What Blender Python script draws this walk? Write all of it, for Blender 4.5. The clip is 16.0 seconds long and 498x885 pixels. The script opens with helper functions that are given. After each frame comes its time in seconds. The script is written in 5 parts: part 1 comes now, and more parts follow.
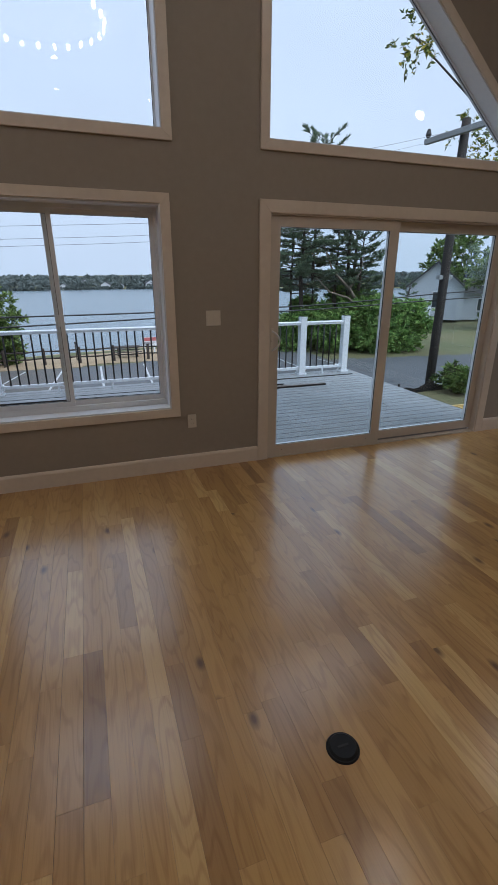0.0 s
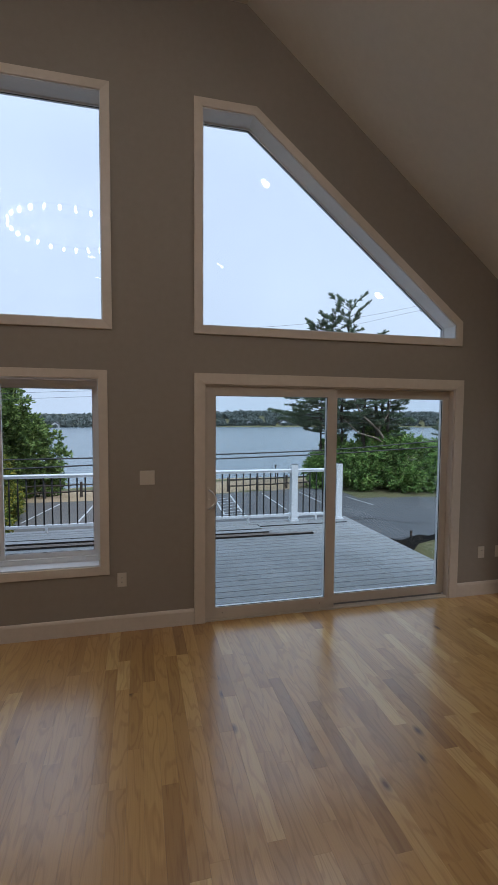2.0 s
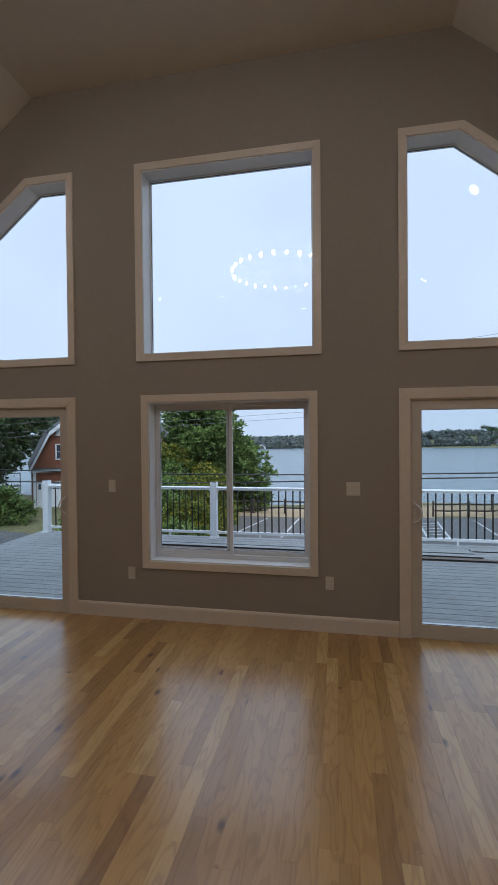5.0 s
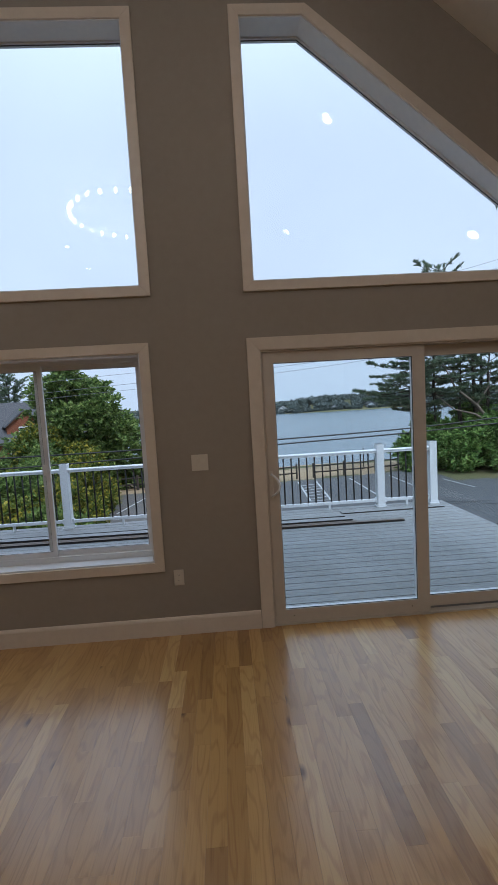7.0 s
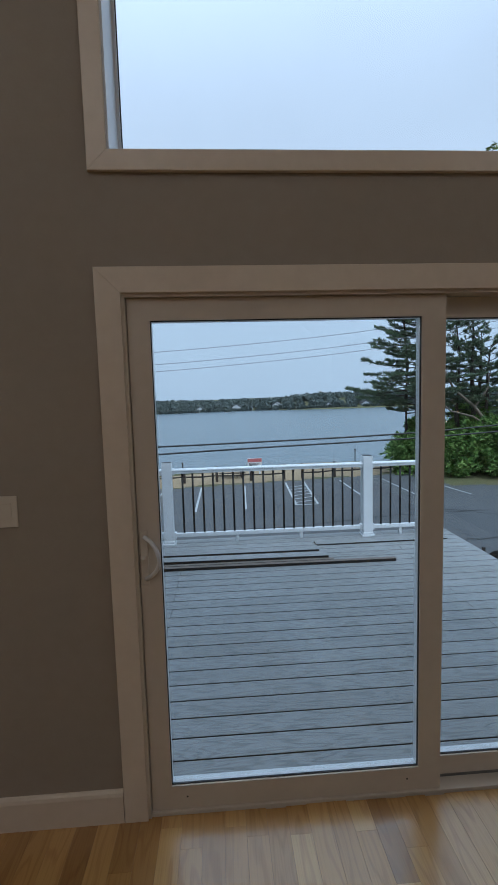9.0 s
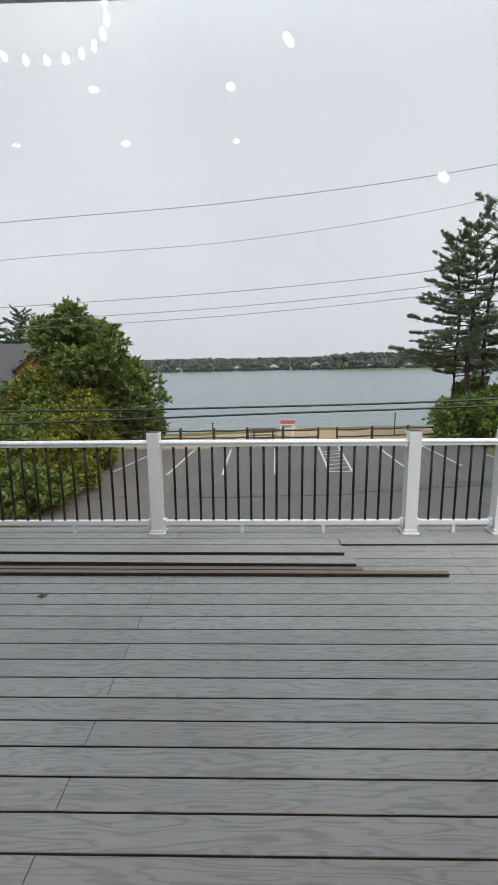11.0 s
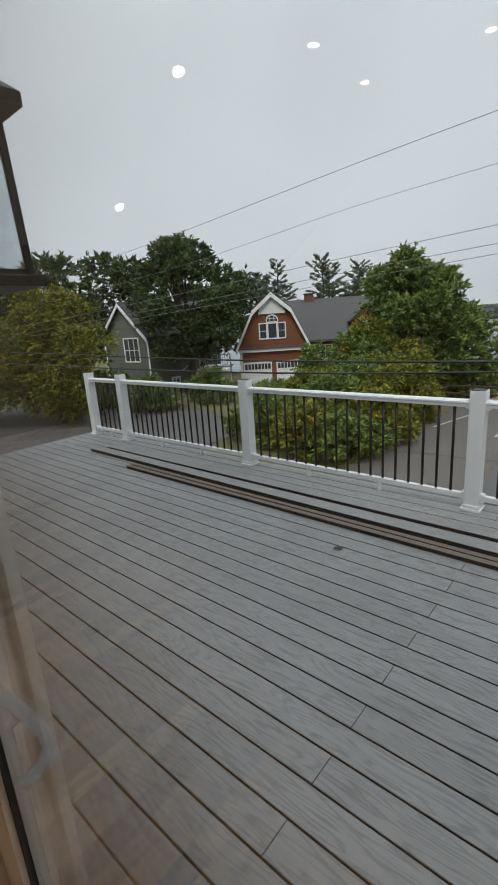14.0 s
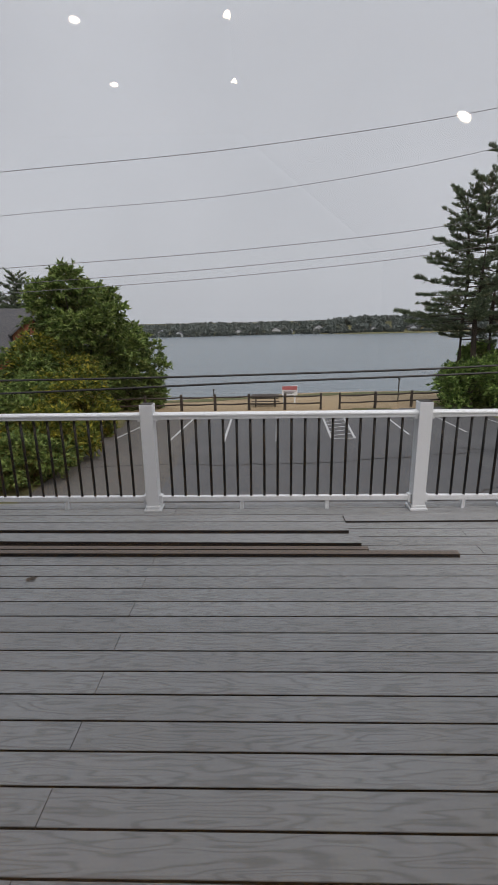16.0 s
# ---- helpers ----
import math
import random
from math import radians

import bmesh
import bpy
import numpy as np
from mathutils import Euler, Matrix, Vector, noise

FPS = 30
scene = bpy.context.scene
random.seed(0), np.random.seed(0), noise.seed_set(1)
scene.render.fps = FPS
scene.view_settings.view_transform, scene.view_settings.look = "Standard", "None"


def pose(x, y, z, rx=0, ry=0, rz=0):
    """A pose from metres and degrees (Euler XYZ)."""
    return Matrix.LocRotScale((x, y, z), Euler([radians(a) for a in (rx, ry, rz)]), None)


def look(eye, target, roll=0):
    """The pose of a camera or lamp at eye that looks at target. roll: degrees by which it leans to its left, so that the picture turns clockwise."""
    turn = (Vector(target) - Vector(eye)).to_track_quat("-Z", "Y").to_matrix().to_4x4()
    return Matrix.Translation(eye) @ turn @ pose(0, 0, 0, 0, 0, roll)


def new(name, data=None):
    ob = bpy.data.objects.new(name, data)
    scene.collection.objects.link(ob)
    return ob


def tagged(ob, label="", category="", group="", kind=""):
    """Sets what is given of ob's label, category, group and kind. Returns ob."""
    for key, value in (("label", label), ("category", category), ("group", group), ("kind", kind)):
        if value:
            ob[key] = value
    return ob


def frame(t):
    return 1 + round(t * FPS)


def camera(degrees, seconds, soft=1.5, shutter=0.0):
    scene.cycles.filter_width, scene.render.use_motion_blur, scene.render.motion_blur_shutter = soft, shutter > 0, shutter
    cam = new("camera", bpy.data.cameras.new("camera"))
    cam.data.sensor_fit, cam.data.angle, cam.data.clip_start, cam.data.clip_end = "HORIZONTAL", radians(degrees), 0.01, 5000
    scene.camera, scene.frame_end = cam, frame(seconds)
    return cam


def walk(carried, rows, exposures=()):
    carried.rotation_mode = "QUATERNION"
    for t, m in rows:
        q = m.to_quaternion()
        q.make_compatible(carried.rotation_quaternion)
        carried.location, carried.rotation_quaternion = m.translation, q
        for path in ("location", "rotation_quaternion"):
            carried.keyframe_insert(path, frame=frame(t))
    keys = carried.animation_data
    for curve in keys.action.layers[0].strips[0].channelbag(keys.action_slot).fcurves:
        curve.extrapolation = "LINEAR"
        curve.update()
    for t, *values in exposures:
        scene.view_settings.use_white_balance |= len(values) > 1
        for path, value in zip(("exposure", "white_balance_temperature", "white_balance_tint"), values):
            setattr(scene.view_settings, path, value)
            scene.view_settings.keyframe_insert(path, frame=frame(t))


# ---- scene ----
cam = camera(57.7, 16.0)
PATH = [
    (0, (0.183, -3.587, 1.576), (0.799, -1.814, 0.884), 0.1),
    (0.5, (0.387, -3.754, 1.68), (1.114, -1.955, 1.198), 1.2),
    (1, (0.737, -3.812, 1.734), (1.547, -2.01, 1.425), 1.5),
    (1.5, (0.938, -3.742, 1.742), (1.65, -1.882, 1.555), 0.4),
    (2, (1.063, -3.751, 1.78), (1.537, -1.812, 1.657), 0.4),
    (2.5, (1.12, -3.82, 1.824), (1.353, -1.835, 1.736), 0.7),
    (3, (1.03, -3.937, 1.847), (1.032, -1.939, 1.767), 0.6),
    (3.3, (0.971, -4.002, 1.861), (0.825, -2.009, 1.787), 0.7),
    (3.5, (0.946, -4.027, 1.867), (0.701, -2.043, 1.796), 0.7),
    (3.7, (0.944, -4.017, 1.861), (0.601, -2.048, 1.798), 0.8),
    (5.8, (1.093, -4.013, 1.679), (0.718, -2.049, 1.657), -0.9),
    (6, (1.132, -3.899, 1.684), (0.876, -1.916, 1.644), -0.8),
    (6.5, (1.293, -3.572, 1.688), (1.218, -1.576, 1.58), -2.2),
    (7, (1.331, -3.23, 1.66), (1.428, -1.24, 1.49), -3.3),
    (7.5, (1.483, -2.889, 1.646), (1.647, -0.906, 1.447), -2.9),
    (8, (1.666, -2.473, 1.657), (1.817, -0.488, 1.461), -2.1),
    (8.5, (1.765, -2.073, 1.68), (1.909, -0.088, 1.484), -1.8),
    (9, (1.937, -1.672, 1.648), (2.059, 0.315, 1.455), -1.6),
    (9.2, (1.995, -1.502, 1.655), (2.109, 0.485, 1.459), -1.6),
    (11.5, (2.270, -0.337, 1.579), (2.194, 1.606, 1.113), -0.8),
    (12, (2.204, -0.285, 1.577), (2.038, 1.629, 1.020), -1.6),
    (12.5, (2.102, -0.220, 1.588), (1.535, 1.613, 1.024), -1.7),
    (13, (2.099, -0.175, 1.587), (1.123, 1.481, 1.034), -1.9),
    (13.5, (2.172, -0.119, 1.573), (0.904, 1.322, 1.014), -2.2),
    (14, (2.210, -0.082, 1.560), (0.930, 1.363, 1.037), -3.9),
    (14.5, (2.277, -0.070, 1.561), (1.251, 1.558, 1.016), -3.1),
    (15, (2.299, -0.104, 1.573), (1.638, 1.700, 1.017), -2.1),
    (15.5, (2.259, -0.129, 1.592), (1.954, 1.771, 1.047), -1.2),
    (16, (2.277, -0.197, 1.601), (2.225, 1.735, 1.086), -0.9),
]
walk(cam, [(t, look(eye, target, roll)) for t, eye, target, roll in PATH],
     [(0.0, 0.46, 5750, 14), (7.5, 0.48, 5700, 13), (9.2, 0.26, 5500, 10), (11.3, 0.60, 7550, 20), (12.2, 0.54, 7550, 20),
      (13.5, 0.42, 7300, 17), (14.3, 0.34, 7350, 18), (15.0, 0.30, 7350, 26), (15.5, 0.16, 7450, 24), (16.0, 0.10, 7450, 25)])

# ---- world, sun, exposure ----
world = bpy.data.worlds.new("overcast")
scene.world = world
world.use_nodes = True
wn, wl = world.node_tree.nodes, world.node_tree.links
sky = wn.new("ShaderNodeTexSky")
sky.sky_type, sky.sun_disc = "NISHITA", False
sky.sun_elevation, sky.sun_rotation = radians(48), radians(150)
sky.air_density, sky.dust_density, sky.ozone_density = 1.0, 6.0, 1.0
dull = wn.new("ShaderNodeHueSaturation")
dull.inputs["Saturation"].default_value = 0.25
cloud = wn.new("ShaderNodeTexNoise")
cloud.inputs["Scale"].default_value, cloud.inputs["Detail"].default_value = 2.2, 5
cramp = wn.new("ShaderNodeMapRange")
cramp.inputs["To Min"].default_value, cramp.inputs["To Max"].default_value = 5.2, 7.0
veil = wn.new("ShaderNodeMix")
veil.data_type = "RGBA"
veil.inputs["Factor"].default_value = 0.85
grey = wn.new("ShaderNodeVectorMath")
grey.operation = "MULTIPLY"
grey.inputs[1].default_value = (0.88, 0.985, 1.10)
wl.new(sky.outputs[0], dull.inputs["Color"])
wl.new(cloud.outputs[0], cramp.inputs[0])
dirn, upz, zen, lift = wn.new("ShaderNodeTexCoord"), wn.new("ShaderNodeSeparateXYZ"), wn.new("ShaderNodeMapRange"), wn.new("ShaderNodeMath")
zen.interpolation_type = "SMOOTHSTEP"
zen.inputs["From Min"].default_value, zen.inputs["From Max"].default_value = 0.45, 1.0
zen.inputs["To Min"].default_value, zen.inputs["To Max"].default_value = 1.0, 2.3
lift.operation = "MULTIPLY"
wl.new(dirn.outputs["Generated"], upz.inputs[0])
wl.new(upz.outputs["Z"], zen.inputs[0])
wl.new(zen.outputs[0], lift.inputs[0])
wl.new(cramp.outputs[0], lift.inputs[1])
wl.new(lift.outputs[0], grey.inputs[0])
wl.new(dull.outputs[0], veil.inputs["A"])
wl.new(grey.outputs[0], veil.inputs["B"])
wl.new(veil.outputs["Result"], wn["Background"].inputs["Color"])
wn["Background"].inputs["Strength"].default_value = 0.115

sun = new("sun", bpy.data.lights.new("sun", "SUN"))
sun.data.energy, sun.data.angle, sun.data.color = 1.5, radians(25), (1.0, 0.97, 0.93)
sun.matrix_world = look((8, -14, 22), (0, 0, 0))

# ---- materials ----


def mat(name, a, b=None, rough=0.6, scale=6.0, bump=0.0, bscale=None, metal=0.0, spec=0.5, stretch=(1, 1, 1), vary=0.0, stain=0.25):
    """A two-scale mottled surface: colours a and b, fine relief, slight piece-to-piece variation."""
    m = bpy.data.materials.new(name)
    m.use_nodes = True
    n, l = m.node_tree.nodes, m.node_tree.links
    p = n["Principled BSDF"]
    p.inputs["Roughness"].default_value = rough
    p.inputs["Metallic"].default_value = metal
    p.inputs["Specular IOR Level"].default_value = spec
    b = b or tuple(c * 0.8 for c in a)
    geo = n.new("ShaderNodeNewGeometry")
    mp = n.new("ShaderNodeMapping")
    mp.inputs["Scale"].default_value = stretch
    l.new(geo.outputs["Position"], mp.inputs["Vector"])
    fine, wide = n.new("ShaderNodeTexNoise"), n.new("ShaderNodeTexNoise")
    fine.inputs["Scale"].default_value, fine.inputs["Detail"].default_value = scale * 6, 6
    wide.inputs["Scale"].default_value, wide.inputs["Detail"].default_value = scale * 0.35, 4
    for t in (fine, wide):
        l.new(mp.outputs[0], t.inputs["Vector"])
    add = n.new("ShaderNodeMath")
    add.operation = "MULTIPLY_ADD"
    add.inputs[1].default_value = 1.0 - stain
    mul = n.new("ShaderNodeMath")
    mul.operation = "MULTIPLY"
    mul.inputs[1].default_value = stain
    l.new(wide.outputs[0], mul.inputs[0])
    l.new(fine.outputs[0], add.inputs[0])
    l.new(mul.outputs[0], add.inputs[2])
    ramp = n.new("ShaderNodeMapRange")
    ramp.inputs["From Min"].default_value, ramp.inputs["From Max"].default_value = 0.32, 0.68
    l.new(add.outputs[0], ramp.inputs[0])
    mix = n.new("ShaderNodeMix")
    mix.data_type = "RGBA"
    mix.inputs["A"].default_value, mix.inputs["B"].default_value = (*a, 1), (*b, 1)
    l.new(ramp.outputs[0], mix.inputs["Factor"])
    col = mix.outputs["Result"]
    if vary:
        info = n.new("ShaderNodeObjectInfo")
        vr = n.new("ShaderNodeMapRange")
        vr.inputs["To Min"].default_value, vr.inputs["To Max"].default_value = 1 - vary, 1 + vary
        l.new(info.outputs["Random"], vr.inputs[0])
        hs = n.new("ShaderNodeHueSaturation")
        l.new(vr.outputs[0], hs.inputs["Value"])
        l.new(col, hs.inputs["Color"])
        col = hs.outputs[0]
    l.new(col, p.inputs["Base Color"])
    if bump:
        bt = n.new("ShaderNodeTexNoise")
        bt.inputs["Scale"].default_value, bt.inputs["Detail"].default_value = bscale or scale * 10, 4
        l.new(mp.outputs[0], bt.inputs["Vector"])
        bp = n.new("ShaderNodeBump")
        bp.inputs["Strength"].default_value, bp.inputs["Distance"].default_value = bump, 0.01
        l.new(bt.outputs[0], bp.inputs["Height"])
        l.new(bp.outputs[0], p.inputs["Normal"])
    return m


def contour(n, l, vector, stretch, lines, seed_w=0.0):
    """Cathedral grain: contour lines of a stretched noise field."""
    mp, ns = n.new("ShaderNodeMapping"), n.new("ShaderNodeTexNoise")
    mp.inputs["Scale"].default_value = stretch
    ns.inputs["Scale"].default_value, ns.inputs["Detail"].default_value, ns.inputs["Roughness"].default_value = 1.0, 2.0, 0.45
    mu, si, mr = n.new("ShaderNodeMath"), n.new("ShaderNodeMath"), n.new("ShaderNodeMapRange")
    mu.operation, si.operation = "MULTIPLY", "SINE"
    mu.inputs[1].default_value = lines
    mr.inputs["From Min"].default_value, mr.inputs["From Max"].default_value = 0.1, 1.0
    l.new(vector, mp.inputs["Vector"])
    l.new(mp.outputs[0], ns.inputs["Vector"])
    l.new(ns.outputs[0], mu.inputs[0])
    l.new(mu.outputs[0], si.inputs[0])
    l.new(si.outputs[0], mr.inputs[0])
    return mr.outputs[0]


def decking(name):
    """Grey capped composite with an embossed wood grain, each board its own."""
    m = bpy.data.materials.new(name)
    m.use_nodes = True
    n, l = m.node_tree.nodes, m.node_tree.links
    p = n["Principled BSDF"]
    geo, info, shift = n.new("ShaderNodeNewGeometry"), n.new("ShaderNodeObjectInfo"), n.new("ShaderNodeVectorMath")
    shift.operation = "MULTIPLY_ADD"
    shift.inputs[1].default_value = (61, 29, 17)
    l.new(info.outputs["Random"], shift.inputs[0])
    l.new(geo.outputs["Position"], shift.inputs[2])
    g = contour(n, l, shift.outputs[0], (1.5, 13, 13), 75)
    fine, wide, mp = n.new("ShaderNodeTexNoise"), n.new("ShaderNodeTexNoise"), n.new("ShaderNodeMapping")
    mp.inputs["Scale"].default_value = (5, 120, 120)
    fine.inputs["Scale"].default_value, fine.inputs["Detail"].default_value = 1.0, 4
    wide.inputs["Scale"].default_value, wide.inputs["Detail"].default_value = 1.1, 4
    l.new(shift.outputs[0], mp.inputs["Vector"])
    l.new(mp.outputs[0], fine.inputs["Vector"])
    l.new(geo.outputs["Position"], wide.inputs["Vector"])
    mix, mix2, hs, vr = n.new("ShaderNodeMix"), n.new("ShaderNodeMix"), n.new("ShaderNodeHueSaturation"), n.new("ShaderNodeMapRange")
    mix.data_type = mix2.data_type = "RGBA"
    mix.inputs["A"].default_value, mix.inputs["B"].default_value = (0.305, 0.311, 0.311, 1), (0.160, 0.164, 0.164, 1)
    s1, s2 = n.new("ShaderNodeMath"), n.new("ShaderNodeMath")
    s1.operation, s2.operation = "MULTIPLY", "MULTIPLY_ADD"
    s1.inputs[1].default_value, s2.inputs[1].default_value = 0.55, 0.55
    l.new(g, s1.inputs[0])
    l.new(fine.outputs[0], s2.inputs[0])
    l.new(s1.outputs[0], s2.inputs[2])
    l.new(s2.outputs[0], mix.inputs["Factor"])
    mix2.blend_type = "MULTIPLY"
    mix2.inputs["B"].default_value = (0.90, 0.895, 0.885, 1)
    wr = n.new("ShaderNodeMapRange")
    wr.inputs["From Min"].default_value, wr.inputs["From Max"].default_value = 0.42, 0.66
    l.new(wide.outputs[0], wr.inputs[0])
    l.new(wr.outputs[0], mix2.inputs["Factor"])
    l.new(mix.outputs["Result"], mix2.inputs["A"])
    vr.inputs["To Min"].default_value, vr.inputs["To Max"].default_value = 0.94, 1.06
    l.new(info.outputs["Random"], vr.inputs[0])
    l.new(vr.outputs[0], hs.inputs["Value"])
    l.new(mix2.outputs["Result"], hs.inputs["Color"])
    l.new(hs.outputs[0], p.inputs["Base Color"])
    rr = n.new("ShaderNodeMapRange")
    rr.inputs["To Min"].default_value, rr.inputs["To Max"].default_value = 0.34, 0.58
    l.new(wide.outputs[0], rr.inputs[0])
    l.new(rr.outputs[0], p.inputs["Roughness"])
    bp = n.new("ShaderNodeBump")
    bp.inputs["Strength"].default_value, bp.inputs["Distance"].default_value = 0.35, 0.002
    bp.invert = True
    l.new(s2.outputs[0], bp.inputs["Height"])
    l.new(bp.outputs[0], p.inputs["Normal"])
    return m


def oak(name, island):
    """Varnished oak strip flooring; each strip has its own tone and its own grain."""
    m = bpy.data.materials.new(name)
    m.use_nodes = True
    n, l = m.node_tree.nodes, m.node_tree.links
    p = n["Principled BSDF"]
    geo = n.new("ShaderNodeNewGeometry")
    if island:
        rnd = geo.outputs["Random Per Island"]
    else:
        rnd = n.new("ShaderNodeObjectInfo").outputs["Random"]
    shift = n.new("ShaderNodeVectorMath")
    shift.operation = "MULTIPLY_ADD"
    shift.inputs[1].default_value = (37, 53, 11)
    l.new(rnd, shift.inputs[0])
    l.new(geo.outputs["Position"], shift.inputs[2])
    grain, mp1 = n.new("ShaderNodeTexNoise"), n.new("ShaderNodeMapping")
    mp1.inputs["Scale"].default_value = (190, 5.5, 20)
    grain.inputs["Scale"].default_value, grain.inputs["Detail"].default_value = 1.0, 5
    l.new(shift.outputs[0], mp1.inputs["Vector"])
    l.new(mp1.outputs[0], grain.inputs["Vector"])
    arch = contour(n, l, shift.outputs[0], (8, 1.3, 5), 60)
    tone = n.new("ShaderNodeValToRGB")
    cr = tone.color_ramp
    cr.elements[0].color, cr.elements[1].color = (0.300, 0.150, 0.042, 1), (0.630, 0.405, 0.150, 1)
    for pos, c in ((0.10, (0.415, 0.222, 0.060, 1)), (0.5, (0.485, 0.272, 0.078, 1)), (0.88, (0.535, 0.312, 0.098, 1))):
        cr.elements.new(pos).color = c
    l.new(rnd, tone.inputs[0])
    dark = n.new("ShaderNodeMix")
    dark.data_type, dark.blend_type = "RGBA", "MULTIPLY"
    dark.inputs["B"].default_value = (0.62, 0.50, 0.38, 1)
    m1, m2, sm = n.new("ShaderNodeMapRange"), n.new("ShaderNodeMapRange"), n.new("ShaderNodeMath")
    m1.inputs["From Min"].default_value, m1.inputs["From Max"].default_value, m1.inputs["To Max"].default_value = 0.48, 0.75, 0.40
    m2.inputs["From Min"].default_value, m2.inputs["From Max"].default_value, m2.inputs["To Max"].default_value = 0.2, 1.0, 0.40
    sm.operation = "ADD"
    l.new(grain.outputs[0], m1.inputs[0])
    l.new(arch, m2.inputs[0])
    l.new(m1.outputs[0], sm.inputs[0])
    l.new(m2.outputs[0], sm.inputs[1])
    l.new(sm.outputs[0], dark.inputs["Factor"])
    l.new(tone.outputs[0], dark.inputs["A"])
    knot, km, kmix = n.new("ShaderNodeTexVoronoi"), n.new("ShaderNodeMapRange"), n.new("ShaderNodeMix")
    mp3 = n.new("ShaderNodeMapping")
    mp3.inputs["Scale"].default_value = (1.9, 0.9, 1)
    knot.voronoi_dimensions = "2D"
    l.new(shift.outputs[0], mp3.inputs["Vector"])
    l.new(mp3.outputs[0], knot.inputs["Vector"])
    knot.inputs["Scale"].default_value = 1.0
    km.inputs["From Min"].default_value, km.inputs["From Max"].default_value = 0.012, 0.048
    km.inputs["To Min"].default_value, km.inputs["To Max"].default_value = 0.85, 0.0
    l.new(knot.outputs["Distance"], km.inputs[0])
    kmix.data_type, kmix.blend_type = "RGBA", "MULTIPLY"
    kmix.inputs["B"].default_value = (0.16, 0.09, 0.05, 1)
    l.new(km.outputs[0], kmix.inputs["Factor"])
    l.new(dark.outputs["Result"], kmix.inputs["A"])
    l.new(kmix.outputs["Result"], p.inputs["Base Color"])
    wear = n.new("ShaderNodeTexNoise")
    wear.inputs["Scale"].default_value = 2.5
    wr = n.new("ShaderNodeMapRange")
    wr.inputs["To Min"].default_value, wr.inputs["To Max"].default_value = 0.30, 0.42
    p.inputs["Coat Weight"].default_value, p.inputs["Coat Roughness"].default_value, p.inputs["Coat IOR"].default_value = 1.0, 0.21, 1.60
    l.new(geo.outputs["Position"], wear.inputs["Vector"])
    l.new(wear.outputs[0], wr.inputs[0])
    l.new(wr.outputs[0], p.inputs["Roughness"])
    bp = n.new("ShaderNodeBump")
    bp.inputs["Strength"].default_value, bp.inputs["Distance"].default_value = 0.12, 0.002
    l.new(grain.outputs[0], bp.inputs["Height"])
    l.new(bp.outputs[0], p.inputs["Normal"])
    return m


def pane_glass(name, ior, tint):
    """Clear window glass: light goes straight through, gloss follows Fresnel."""
    m = bpy.data.materials.new(name)
    m.use_nodes = True
    n, l = m.node_tree.nodes, m.node_tree.links
    n.remove(n["Principled BSDF"])
    tr, gl, fr, mx = n.new("ShaderNodeBsdfTransparent"), n.new("ShaderNodeBsdfGlossy"), n.new("ShaderNodeLayerWeight"), n.new("ShaderNodeMixShader")
    tr.inputs[0].default_value = tint
    gl.inputs["Roughness"].default_value = 0.0
    fr.inputs["Blend"].default_value = 0.5
    pw, ma = n.new("ShaderNodeMath"), n.new("ShaderNodeMath")
    pw.operation, ma.operation = "POWER", "MULTIPLY_ADD"
    f0 = ((ior - 1) / (ior + 1)) ** 2
    pw.inputs[1].default_value, ma.inputs[1].default_value, ma.inputs[2].default_value = 5.0, 1 - f0, f0
    l.new(fr.outputs["Facing"], pw.inputs[0])
    l.new(pw.outputs[0], ma.inputs[0])
    l.new(ma.outputs[0], mx.inputs[0])
    l.new(tr.outputs[0], mx.inputs[1])
    l.new(gl.outputs[0], mx.inputs[2])
    l.new(mx.outputs[0], n["Material Output"].inputs[0])
    return m


def glow(name, colour, strength):
    m = bpy.data.materials.new(name)
    m.use_nodes = True
    p = m.node_tree.nodes["Principled BSDF"]
    p.inputs["Emission Color"].default_value, p.inputs["Emission Strength"].default_value = (*colour, 1), strength
    return m


def leafy(name, a, b, c):
    """Leaves that differ one from the next, dull gloss, a little light coming through."""
    m = bpy.data.materials.new(name)
    m.use_nodes = True
    n, l = m.node_tree.nodes, m.node_tree.links
    p = n["Principled BSDF"]
    geo, ramp = n.new("ShaderNodeNewGeometry"), n.new("ShaderNodeValToRGB")
    big, mxr = n.new("ShaderNodeTexNoise"), n.new("ShaderNodeMix")
    big.inputs["Scale"].default_value = 1.5
    l.new(geo.outputs["Position"], big.inputs["Vector"])
    mxr.inputs["Factor"].default_value = 0.4
    l.new(geo.outputs["Random Per Island"], mxr.inputs["A"])
    l.new(big.outputs[0], mxr.inputs["B"])
    cr = ramp.color_ramp
    cr.elements[0].color, cr.elements[1].color = (*a, 1), (*c, 1)
    cr.elements.new(0.55).color = (*b, 1)
    cr.elements[0].position, cr.elements[2].position = 0.22, 0.82
    l.new(mxr.outputs[0], ramp.inputs[0])
    l.new(ramp.outputs[0], p.inputs["Base Color"])
    p.inputs["Roughness"].default_value = 0.55
    p.inputs["Specular IOR Level"].default_value = 0.3
    tl, mx = n.new("ShaderNodeBsdfTranslucent"), n.new("ShaderNodeMixShader")
    l.new(ramp.outputs[0], tl.inputs[0])
    mx.inputs[0].default_value = 0.3
    l.new(p.outputs[0], mx.inputs[1])
    l.new(tl.outputs[0], mx.inputs[2])
    l.new(mx.outputs[0], n["Material Output"].inputs[0])
    return m


